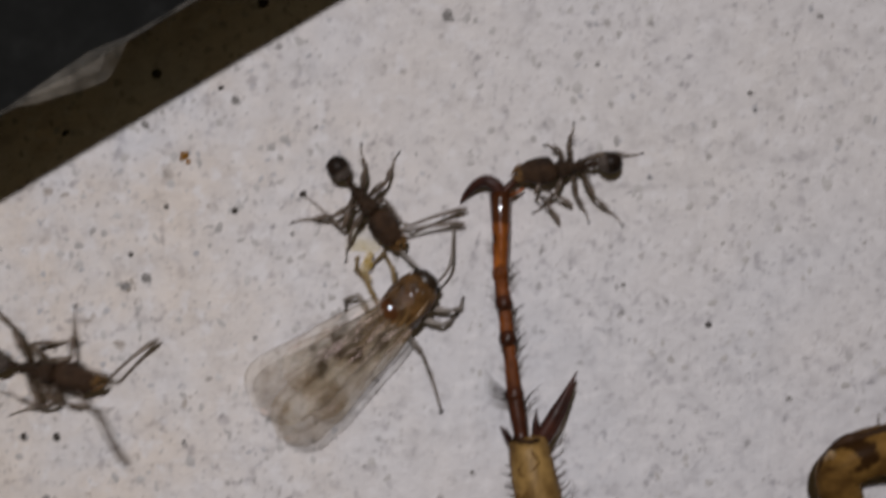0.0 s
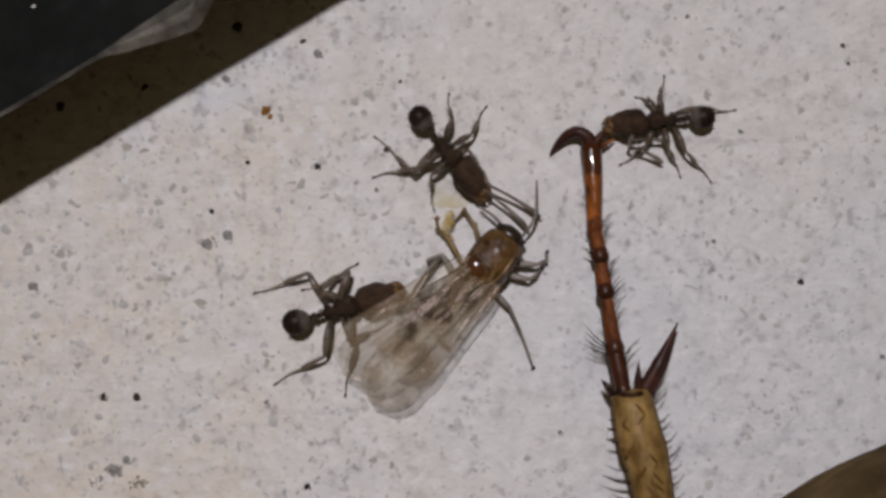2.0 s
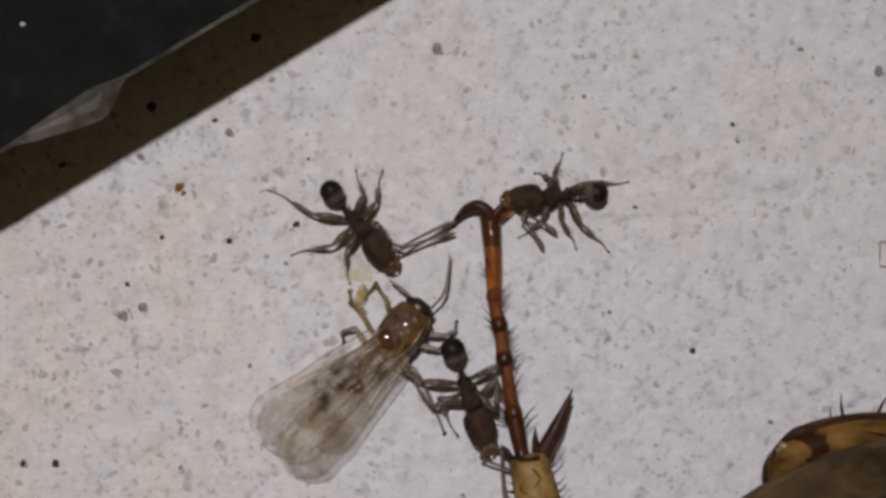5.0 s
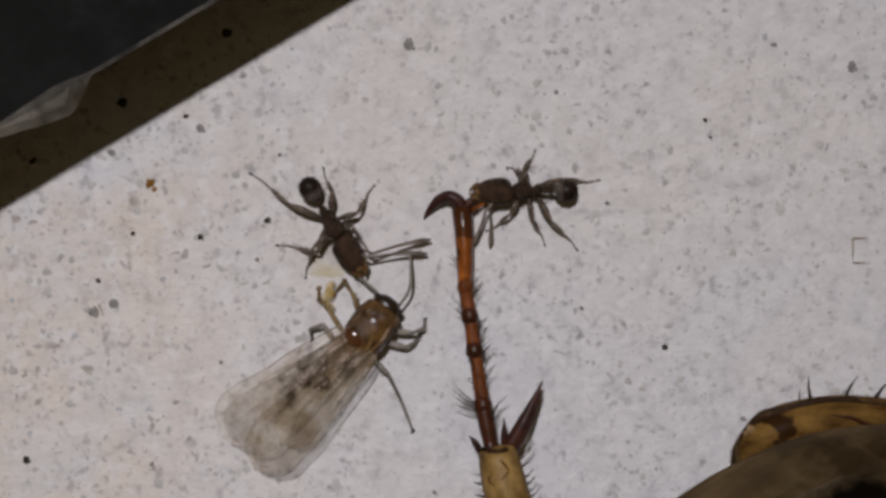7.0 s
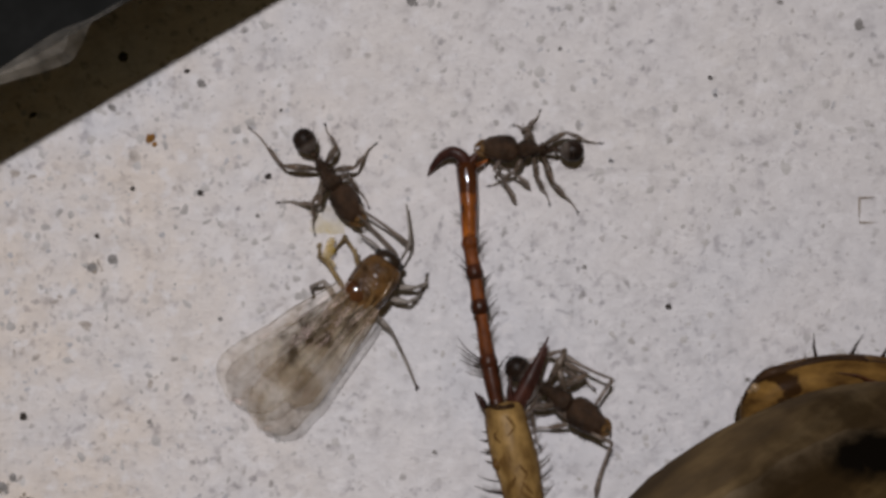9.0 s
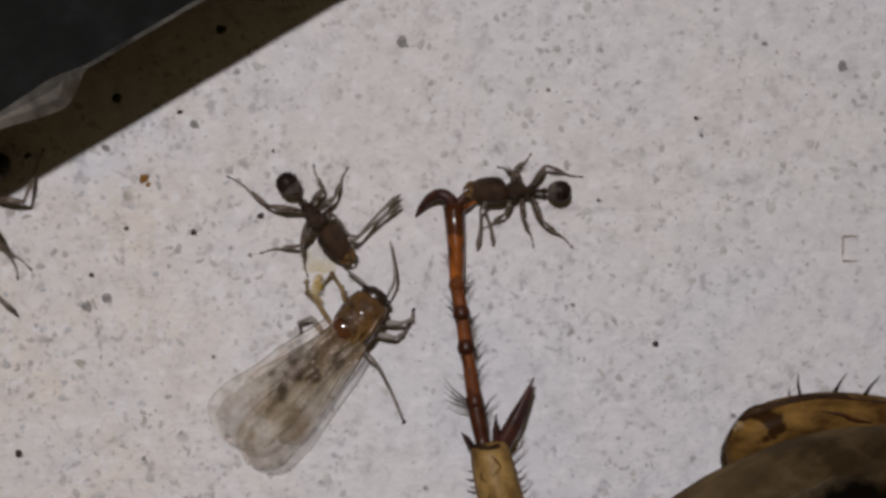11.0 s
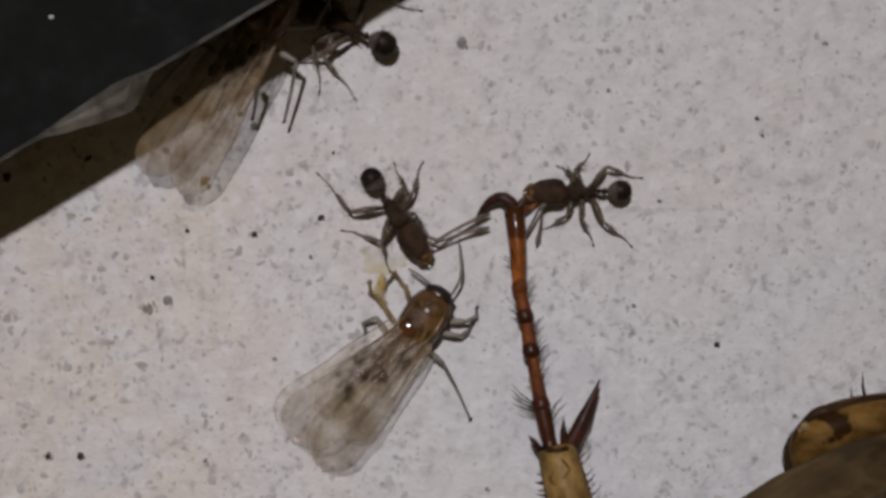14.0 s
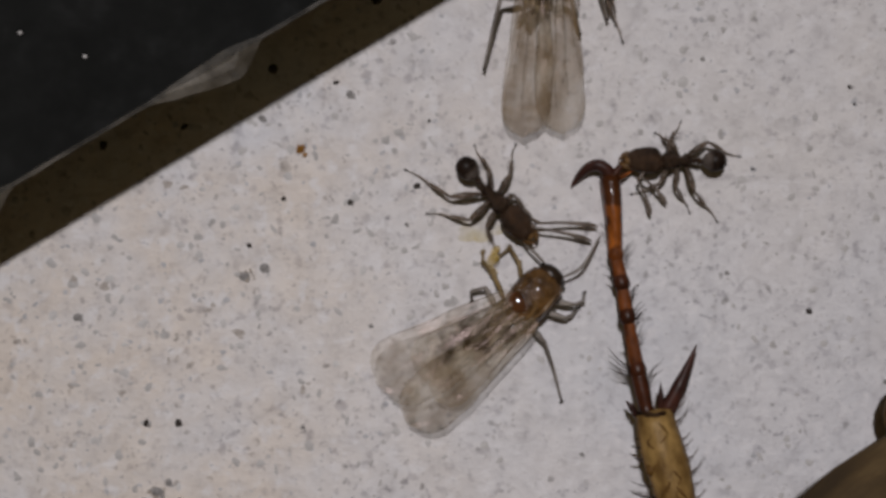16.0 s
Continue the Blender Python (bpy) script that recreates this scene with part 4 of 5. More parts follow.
def winged_insect(label, wings, legs, feelers, wing_mat, yellow=(), stout=1.0):
    """A small winged insect with its head at the origin, facing +x."""
    root = new("winged_insect")
    tagged(root, label, "insect", "winged prey")
    bm = swell(bmesh.new(), (-0.26, 0, 0.52), (0.13, 0, 0.46), [(0, 0.22), (0.15, 0.31), (0.5, 0.345), (0.8, 0.30), (1, 0.17)], 18, 0.72)
    head = part("head", bm, PREY_HEAD, root)
    for sy in (-1, 1):
        part("eye", egg(bmesh.new(), (-0.03, 0.315 * sy, 0.50), 0.09, 0.055, 0.08, 12, 7), EYE, head)
    bm = swell(bmesh.new(), (-0.10, 0, 0.50), (-1.48, 0, 0.54), [(0, 0.30), (0.06, 0.41), (0.2, 0.48), (0.4, 0.51), (0.6, 0.50), (0.8, 0.43), (0.93, 0.32), (1, 0.17)], 22, 0.82, 0.06)
    roughen(bm, 0.045, 4.0)
    part("thorax", bm, PREY_THORAX, root, "brown amber thorax")
    part("thorax_plate", egg(bmesh.new(), (-0.98, 0.15, 0.80), 0.29, 0.30, 0.20, 18, 11, -0.2), PREY_PLATE, root, "glossy red-brown thorax plate")
    part("thorax_bulge", egg(bmesh.new(), (-0.52, -0.02, 0.80), 0.22, 0.30, 0.19, 20, 13), PREY_GLOSS, root)
    bm = limb(bmesh.new(), ((-0.66, 0.18, 0.93), (-0.74, 0.0, 0.97), (-0.80, -0.15, 0.95), (-1.05, -0.22, 0.90), (-1.3, -0.18, 0.82)), [0.02, 0.05, 0.055, 0.06, 0.03], 8)
    part("thorax_seam", bm, PREY_AMBER, root, "pale amber seam across the thorax")
    for sy in (-1, 1):
        bm = limb(bmesh.new(), ((-0.30, 0.32 * sy, 0.80), (-0.75, 0.37 * sy, 0.86), (-1.25, 0.28 * sy, 0.80)), [0.03, 0.055, 0.03], 8)
        part("thorax_ridge", bm, PREY_AMBER if sy < 0 else PREY_THORAX, root, "amber ridge along the thorax")
    bm = swell(bmesh.new(), (-1.05, 0, 0.50), (-2.62, 0.34, 0.36), [(0, 0.3), (0.1, 0.43), (0.3, 0.42), (0.6, 0.33), (0.85, 0.20), (1, 0.06)], 18, 0.7)
    belly = part("abdomen", bm, PREY_BELLY, root)
    for k in range(6):
        s = 0.16 + 0.13 * k
        x, r = -1.05 - 1.57 * s, 0.44 - 0.30 * s
        pts = [(x + 0.02 * math.sin(a), 0.34 * s + (r + 0.01) * math.cos(a), 0.48 - 0.1 * s + (r * 0.7 + 0.01) * math.sin(a)) for a in [math.pi * i / 12 for i in range(13)]]
        part("segment_edge", loft(bmesh.new(), pts, [0.018] * 13, 5), PREY_DARK, belly)
    for x, y, r in ((-1.55, 0.28, 0.16), (-1.75, 0.10, 0.13), (-2.05, 0.34, 0.16), (-2.2, 0.10, 0.12), (-1.6, -0.15, 0.14), (-2.5, 0.36, 0.13), (-2.0, -0.1, 0.09)):
        part("dark_patch", egg(bmesh.new(), (x, y, 0.70 + 0.08 * x + 0.12), r * 1.3, r, 0.05, 9, 7, 0.3), PREY_DARK, belly, "dark patch on the abdomen")
    blades = [wing_parts(root, base, tip, width, lean, high, wing_mat, sag, *drop) for base, tip, width, lean, high, sag, *drop in wings]
    for k, (hip, knee, *rest, foot) in enumerate(legs):
        h, kn, f = Vector((*hip, 0.34)), Vector((*knee, 0.42)), Vector((*foot, 0.03))
        bend = Vector((*rest[0], 0.2)) if rest else kn.lerp(f, 0.5) + Vector((0.03, 0, 0))
        mat = PREY_LEG_YELLOW if k in yellow else PREY_LEG
        bm = limb(bmesh.new(), shifted((h, h.lerp(kn, 0.5), kn), h), [0.040 * stout, 0.058 * stout, 0.036 * stout] if k not in yellow else [0.045, 0.066, 0.045])
        leg = part("leg", bm, mat, root, at=place(*h))
        if rest:
            jagged = (kn, kn.lerp(bend, 0.45), kn.lerp(bend, 0.92), bend, bend.lerp(f, 0.10), bend.lerp(f, 0.55), f)
            bm = loft(bmesh.new(), shifted(jagged, h), [0.038, 0.046, 0.052, 0.050, 0.040, 0.036, 0.026], 8)
            if k in yellow:
                for p, r in ((kn, 0.075), (bend, 0.07), (f, 0.075)):
                    egg(bm, p - h, r, r * 0.8, r * 0.7, 8, 7)
        else:
            bm = limb(bmesh.new(), shifted((kn, bend, f), h), [0.034 * stout, 0.028 * stout, 0.022 * stout])
        part("tibia", bm, mat, leg)
        part("foot", egg(bmesh.new(), f - h, 0.065, 0.04, 0.03, 8, 7), BRISTLE, leg)
    if yellow:
        for x, y, rx, ry in ((-0.72, 1.22, 0.20, 0.13), (-0.52, 1.32, 0.15, 0.09), (-0.90, 1.06, 0.10, 0.15)):
            part("torn_tissue", egg(bmesh.new(), (x, y, 0.22), rx, ry, 0.05, 12, 9, 0.25), TISSUE, root, "torn yellow tissue")
    made = []
    for base, mid, tip in feelers:
        b = Vector((*base, 0.5))
        bm = limb(bmesh.new(), shifted((b, Vector((*mid, 0.52)), Vector((*tip, 0.36))), b), [0.028, 0.038, 0.022])
        made.append(part("antenna", bm, PREY_LEG, root, at=place(*b)))
    return root, made, blades


# ---- the large dead insect: a long hind leg and part of its body ----
def large_insect():
    root = new("large_dead_insect")
    tagged(root, "large dead brown insect with a spiny ochre leg", "insect")
    # hind leg, drawn along +x from its claws towards the body
    path = [(0.0, 0.0, 0.30), (0.92, -0.07, 0.42), (1.84, -0.18, 0.52), (2.51, -0.15, 0.60), (3.28, -0.15, 0.70), (4.12, -0.13, 0.80), (4.5, -0.12, 0.84), (5.42, -0.07, 0.95)]
    bm = bmesh.new()
    tib = [(5.36, 0.05, 0.95), (5.42, 0.06, 0.96), (5.7, 0.07, 1.0), (6.2, 0.11, 1.07), (6.6, 0.155, 1.12), (6.95, 0.20, 1.18), (7.6, 0.22, 1.29), (8.0, 0.225, 1.36), (8.35, 0.22, 1.42), (8.6, 0.24, 1.46)]
    loft(bm, tib, [0.20, 0.42, 0.455, 0.49, 0.495, 0.455, 0.42, 0.37, 0.30, 0.20], 20, 0.85)
    leg = part("tibia", bm, TIBIA, root, "ochre bristled tibia")
    bm = loft(bmesh.new(), [(8.26, 0.46, 1.46), (8.34, 0.44, 1.48), (8.55, 0.42, 1.50), (8.8, 0.40, 1.52), (9.0, 0.38, 1.52)], [0.12, 0.27, 0.37, 0.41, 0.25], 16, 0.9)
    part("knee", bm, TARSUS_DARK, leg, "dark red knee")
    bm = limb(bmesh.new(), ((8.72, 0.28, 1.56), (9.4, 0.36, 1.60), (10.2, 0.9, 1.7), (11.2, 2.4, 1.9), (11.6, 4.4, 2.2)), [0.37, 0.41, 0.42, 0.52, 0.40], 14)
    part("thigh", bm, THIGH, leg, "pale pinkish-brown thigh running back to the body")
    rng = random.Random(8)

    def middle(x):
        return [float(np.interp(x, [p[0] for p in tib], [p[k] for p in tib])) for k in (1, 2)]

    # short curled brown marks along the tibia
    for k in range(17):
        x = 5.62 + 0.155 * k + rng.uniform(-0.04, 0.04)
        c, z = middle(x)
        y = c + (0.20 if x < 7.2 else 0.13) * math.sin(k * 2.1 + 0.6)
        bm = bmesh.new()
        run = []
        for j in range(5):
            xs = x + 0.075 * j
            ys = y + (0.10 * math.sin(j * 0.9 + k * 1.7) if k % 3 else 0.05 * (j - 2))
            run.append((xs, ys, middle(xs)[1] + 0.41 * math.sqrt(max(0.05, 1 - ((ys - c) / 0.48) ** 2)) - 0.024))
        limb(bm, run, [0.010, 0.030, 0.036, 0.028, 0.010], 6, 3)
        part("dark_mark", bm, TIBIA_MARK, leg, "curled brown mark on the tibia")
    for sy in (-1, 1):
        pts = [Vector((x, c + sy * w, z + 0.10)) for (x, c, z), w in zip(tib[1:9], (0.39, 0.43, 0.465, 0.47, 0.43, 0.395, 0.345, 0.27))]
        bm = loft(bmesh.new(), curve_points(pts, 4), blend([0.02, 0.026, 0.022, 0.030, 0.02, 0.03, 0.026, 0.02], 29), 8)
        part("tibia_edge", bm, TIBIA_EDGE, leg, "dark edge along the tibia")
    bm = egg(bmesh.new(), (6.62, -0.24, 1.26), 0.16, 0.12, 0.16, 12, 8)
    part("dark_mark", bm, TIBIA_MARK, leg, "brown swelling on the tibia's side")
    # added beads, there only to put small white highlights on the tibia
    for x, y, r in ((7.68, 0.17, 0.075), (8.24, 0.20, 0.05)):
        bm = egg(bmesh.new(), (x, y, middle(x)[1] + (0.33 if x < 8 else 0.26)), r * 1.6, r, r, 12, 8)
        part("highlight_bead", bm, BEAD, leg, "small bead added to catch a highlight on the tibia")
    bm = loft(bmesh.new(), [(5.38, -0.30, 1.0), (5.40, -0.12, 1.27), (5.42, 0.06, 1.34), (5.42, 0.22, 1.28), (5.40, 0.40, 1.02)], [0.05, 0.06, 0.05, 0.065, 0.05], 8)
    part("tibia_rim", bm, FEMUR_EDGE, leg, "dark rim at the tibia's end")
    spans = ((0, 2, (0.245, 0.20, 0.160)), (2, 3, (0.145, 0.16, 0.175)), (3, 4, (0.140, 0.16, 0.178)), (4, 6, (0.135, 0.160, 0.18)), (6, 7, (0.19, 0.185, 0.15)))
    for n, (a, b, radii) in enumerate(spans):
        pts = curve_points(path[a:b + 1] if b - a > 1 else [path[a], Vector(path[a]).lerp(Vector(path[b]), 0.5), path[b]], 5)
        bm = loft(bmesh.new(), pts, blend(radii, len(pts)), 16, 0.95)
        part("tarsus_segment", bm, TARSUS if n < 1 else TARSUS_DEEP if n < 4 else TARSUS_DARK, leg, "glossy red-amber tarsus segment" if n < 4 else "dark red tarsus segment")
        p, q = Vector(path[b]), Vector(path[max(b - 1, 0)])
        d = (p - q).normalized()
        bm = loft(bmesh.new(), [p - d * 0.30, p - d * 0.18, p - d * 0.05, p + d * 0.05, p + d * 0.12], [radii[2] * 0.75, radii[2] * 1.02, radii[2] * 1.16, radii[2] * 1.06, radii[2] * 0.7], 14)
        part("joint", bm, TARSUS_DARK if n > 0 else TARSUS_DEEP, leg, "dark red joint")
    bm = limb(bmesh.new(), ((0.02, 0.0, 0.30), (-0.17, -0.08, 0.36), (-0.30, -0.27, 0.36), (-0.24, -0.52, 0.26), (-0.03, -0.77, 0.12), (0.13, -0.90, 0.04)), [0.17, 0.15, 0.135, 0.115, 0.07, 0.015], 10)
    part("claw", bm, SPINE, leg, "curved dark claw")
    bm = limb(bmesh.new(), ((0.02, 0.05, 0.30), (-0.12, 0.2, 0.33), (-0.26, 0.40, 0.30), (-0.36, 0.70, 0.2)), [0.13, 0.085, 0.075, 0.03], 10)
    part("claw", bm, TARSUS_DARK, leg, "dark red claw")
    bm = limb(bmesh.new(), ((0.12, 0.08, 0.30), (0.05, 0.3, 0.30), (-0.05, 0.55, 0.22)), [0.09, 0.055, 0.02], 8)
    part("claw", bm, TARSUS, leg)
    for pts, r in ((((5.46, 0.30, 0.98), (4.86, 0.74, 1.02), (4.06, 1.26, 0.95)), 0.17), (((5.50, 0.38, 0.92), (4.92, 0.80, 0.94), (4.25, 1.24, 0.87)), 0.16),
                   (((5.46, 0.22, 1.02), (5.1, 0.25, 1.12), (4.74, 0.30, 1.15)), 0.095), (((5.42, -0.32, 0.95), (5.2, -0.42, 1.0), (5.05, -0.52, 1.0)), 0.085)):
        part("spur", limb(bmesh.new(), pts, [r, r * 0.85, r * 0.08], 10), SPINE, leg, "dark red spur")
    # stout bristles on the outer side, thin hairs on the inner
    for x, size, thick in ((5.95, 0.16, 0.028), (6.15, 0.24, 0.040), (6.42, 0.28, 0.044), (7.03, 0.56, 0.022), (7.28, 0.66, 0.042), (7.64, 0.54, 0.040), (7.9, 0.38, 0.018), (8.07, 0.46, 0.02), (8.38, 0.46, 0.02)):
        c, z = middle(x)
        w = float(np.interp(x, (5.7, 6.6, 6.95, 7.6, 8.35), (0.43, 0.47, 0.43, 0.40, 0.28)))
        bm = hair(bmesh.new(), (x, c - w + 0.03, z), (x - 0.42 * size, c - w - 0.90 * size, z + 0.1), thick, 0.06)
        part("bristle", bm, BRISTLE, leg)
    for x, size, lean in ((5.5, 0.60, 0.75), (5.72, 0.58, 0.70), (6.1, 0.36, 0.5), (6.26, 0.34, 0.55), (6.55, 0.42, 0.6), (6.85, 0.52, 0.65), (7.1, 0.36, 0.3), (7.42, 0.40, 0.6), (7.7, 0.34, 0.4), (7.95, 0.30, 0.35)):
        c, z = middle(x)
        w = float(np.interp(x, (5.5, 6.6, 7.6, 8.0), (0.42, 0.47, 0.40, 0.35)))
        bm = bmesh.new()
        for j in range(2):
            hair(bm, (x + 0.07 * j, c + w - 0.03, z), (x + 0.07 * j - size * (lean + 0.25 * j), c + w + size * (0.75 - 0.1 * j), z + 0.15), 0.017, -0.1)
        part("bristle", bm, HAIR, leg, "thin smoky hairs")
    bm = bmesh.new()
    for j in range(4):
        hair(bm, (4.36 + 0.06 * j, -0.30, 0.9), (3.80 + 0.15 * j, -0.74 - 0.02 * j, 1.0), 0.024, 0.05)
    part("bristle", bm, BRISTLE, leg, "tuft of dark bristles")
    for x, y, z, n in ((1.2, -0.25, 0.5, 3), (1.75, 0.0, 0.6, 4), (2.3, -0.3, 0.6, 3), (2.7, 0.0, 0.7, 3), (3.1, 0.02, 0.8, 4), (3.7, 0.0, 0.85, 3), (4.6, 0.06, 0.95, 3), (3.9, -0.24, 0.8, 2)):
        sy = 1 if y > -0.1 else -1
        bm = bmesh.new()
        for j in range(n):
            size = rng.uniform(0.22, 0.40) if x < 4 else rng.uniform(0.35, 0.6)
            hair(bm, (x + 0.1 * j, y, z), (x + 0.1 * j - size * rng.uniform(0.5, 1.1), y + sy * size * 0.7, z + 0.1), 0.016, 0.1 * sy)
        part("bristle", bm, BRISTLE, leg)
    # body, a broad rounded back
    bm = bmesh.new()
    rx, ry, rz = 8.2, 8.1, 3.5
    rings, sides = 60, 96
    grid = []
    for k in range(1, rings):
        th = math.pi * k / rings
        row = []
        for i in range(sides):
            a = 2 * math.pi * i / sides
            d = Vector((math.sin(th) * math.cos(a), math.sin(th) * math.sin(a), math.cos(th)))
            wrinkle = 1 + 0.006 * noise.noise(Vector((d.x * 5, d.y * 14, d.z * 9)))
            row.append(bm.verts.new(Vector((rx * d.x, ry * d.y, rz * d.z)) * wrinkle))
        grid.append(row)
    for p, q in zip(grid, grid[1:]):
        for i in range(sides):
            bm.faces.new((p[i], p[(i + 1) % sides], q[(i + 1) % sides], q[i]))
    bm.faces.new(grid[0][::-1])
    bm.faces.new(grid[-1])
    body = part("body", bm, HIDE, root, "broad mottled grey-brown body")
    o = Vector((6.5, -4.1, 3.0))

    def grown(bm):
        bmesh.ops.scale(bm, vec=(1.072, 1.072, 1.072), verts=bm.verts)
        return bm

    pts = curve_points(shifted(((6.95, -5.2, 2.6), (6.56, -4.72, 2.85), (6.41, -4.16, 3.0), (6.83, -3.78, 3.05), (7.6, -3.61, 3.05), (8.4, -3.59, 3.0), (9.6, -3.75, 2.9), (11.5, -4.4, 2.6)), o), 5)
    bm = loft(bmesh.new(), pts, blend([0.3, 0.42, 0.46, 0.50, 0.52, 0.53, 0.5, 0.4], len(pts)), 16, 0.9)
    femur = part("femur", grown(bm), FEMUR, root, "glossy amber femur")
    bm = limb(bmesh.new(), shifted(((5.99, -4.1, 3.08), (6.09, -3.79, 3.14), (6.34, -3.51, 3.22), (6.55, -3.41, 3.26), (6.93, -3.33, 3.26), (7.5, -3.16, 3.26), (7.9, -3.13, 3.26), (8.3, -3.13, 3.25), (8.5, -3.21, 3.24), (9.4, -3.28, 3.2)), o), [0.03, 0.045, 0.09, 0.12, 0.085, 0.085, 0.06, 0.085, 0.06, 0.05], 8)
    part("femur_ridge", grown(bm), FEMUR_EDGE, femur, "dark ridge along the femur")
    bm = limb(bmesh.new(), shifted(((7.75, -3.40, 3.50), (8.15, -3.45, 3.53), (8.45, -3.57, 3.53), (8.8, -3.62, 3.5)), o), [0.01, 0.03, 0.035, 0.012], 6)
    part("femur_crease", grown(bm), TARSUS_DARK, femur, "dark crease on the femur")
    for x, y, dx, dy in ((7.50, -3.15, -0.10, 0.52), (8.18, -3.11, 0.22, 0.46), (8.8, -3.12, 0.3, 0.42), (9.5, -3.3, 0.1, 0.4)):
        bm = hair(bmesh.new(), Vector((x, y - 0.04, 3.0)) - o, Vector((x + dx, y + dy, 3.15)) - o, 0.042, 0.05)
        part("bristle", grown(bm), BRISTLE, femur)
    # two more added beads make the bright dots near the femur's end
    for x, y, z, r in ((-0.33, 0.40, 0.27, 0.11), (-0.43, 0.31, 0.20, 0.06)):
        part("highlight_bead", egg(bmesh.new(), (x, y, z), r, r, r, 12, 8), BEAD, femur, "small bead added to catch a highlight on the femur")
    return root, leg, body, femur


BODY_AT = (9.55, -11.6, 3.5)
FEMUR_AT = (7.03, -4.33, 1.2)
board()
overhang()
grit()
yellow_stain()

puller, puller_legs = ant("dark brown ant gripping an antenna of the winged prey", 1.0, 0.80, 0.10, (0.34, 1.36),
                          {"hindL": (0.44, 0.60), "midL": (0.50, 0.72), "frontR": (0.50, 0.74), "midR": (0.62, 0.98), "frontL": (0.25, 0.85)})
leg_ant, leg_ant_legs = ant("dark brown ant biting the claw of the large insect's leg", 0.95, 0.80, 0.10, (0.30, 0.92),
                            {"hindR": (0.60, 0.92), "midR": (0.42, 0.55), "frontR": (0.32, 0.36), "hindL": (0.66, 0.95), "midL": (0.50, 0.72), "frontL": (0.46, 0.68)})
runner, runner_legs = ant("dark brown ant running between the prey and the large leg", 1.08, 0.80)
hauler, hauler_legs = ant("dark brown ant hauling a second winged prey backwards", 1.04, 0.88)
PREY_LEGS = (((-0.50, -0.40), (-0.20, -0.84), (0.0, -0.98), (0.18, -0.88)), ((-1.23, -0.45), (-1.30, -0.95), (-2.04, -2.20)), ((-0.62, 0.40), (-0.34, 0.74), (-0.22, 1.13), (-0.62, 1.14)),
             ((-1.16, 0.45), (-0.91, 1.06), (-0.90, 1.34), (-0.72, 1.50)), ((-1.45, 0.45), (-1.28, 0.92), (-1.58, 1.08), (-1.74, 0.92)), ((-0.78, -0.42), (-0.56, -0.90), (-0.40, -1.0), (-0.18, -1.02)))
prey, prey_feelers, prey_wings = winged_insect("dead winged insect with amber thorax and clear folded wings",
    [((-1.05, 0.28), (-4.62, 1.02), 0.84, 0.14, 0.96, 0.5), ((-1.05, -0.28), (-4.76, 0.16), 0.68, -0.08, 0.88, 0.4), ((-1.15, 0.10), (-3.75, 0.86), 0.58, 0.10, 0.74, 0.4), ((-1.15, -0.15), (-3.95, 0.02), 0.50, -0.05, 0.70, 0.3)],
    PREY_LEGS, [((0.02, 0.20), (0.06, 0.55), (0.05, 0.92)), ((0.10, -0.22), (0.60, -0.15), (1.24, 0.34))], WING, (2, 3), 1.3)
hauled, hauled_feelers, hauled_wings = winged_insect("dead winged insect with long smoky wings, hauled by an ant",
    [((-1.05, 0.30), (-5.30, 0.48), 0.56, 0.12, 0.86, 0.3, 0.62), ((-1.05, -0.30), (-5.22, -0.44), 0.56, -0.12, 0.80, 0.3, 0.62)],
    (((-0.70, 0.42), (-0.30, 0.80), (-0.55, 1.30)), ((-0.75, -0.42), (-0.40, -0.95), (0.60, -0.80)), ((-1.35, -0.45), (-1.30, -1.05), (-2.55, -1.48)),
     ((-2.10, 0.42), (-2.15, 1.0), (-3.7, 1.36)), ((-1.35, 0.45), (-1.2, 0.7), (-1.6, 0.95)), ((-2.10, -0.42), (-2.2, -0.6), (-2.9, -0.85))),
    [((0.05, 0.20), (0.2, 0.6), (0.05, 1.1)), ((0.05, -0.20), (0.25, -0.6), (0.4, -1.1))], WING_SMOKY, stout=1.5)
large, large_leg, large_body, large_femur = large_insect()

# ---- what moves: seconds, place on the board, heading ----
PULLER = [
    (0, -2.644, 0.519, -51.2), (0.5, -2.646, 0.541, -50.4), (1, -2.651, 0.544, -49.7), (1.5, -2.661, 0.526, -48.7), (2, -2.724, 0.621, -50.4),
    (2.5, -2.734, 0.579, -48.7), (3, -2.809, 0.677, -49.1), (3.5, -2.82, 0.70, -51.0), (4, -2.776, 0.66, -51.0), (4.5, -2.686, 0.70, -49.5),
    (7, -2.543, 0.608, -58.6), (7.5, -2.549, 0.582, -57.3), (8, -2.585, 0.607, -56.1), (8.5, -2.537, 0.588, -54.6), (9, -2.652, 0.707, -55.5),
    (11.5, -2.791, 0.666, -49.4), (12, -2.769, 0.606, -49.2), (12.5, -2.849, 0.75, -52.2), (13, -2.98, 0.871, -55.1), (13.5, -2.248, 0.919, -62.0),
    (14, -2.335, 0.79, -55.8), (14.5, -2.405, 0.674, -50.1), (15, -2.27, 0.555, -47.0), (15.5, -2.274, 0.494, -47.7), (16, -2.276, 0.392, -47.2),
]
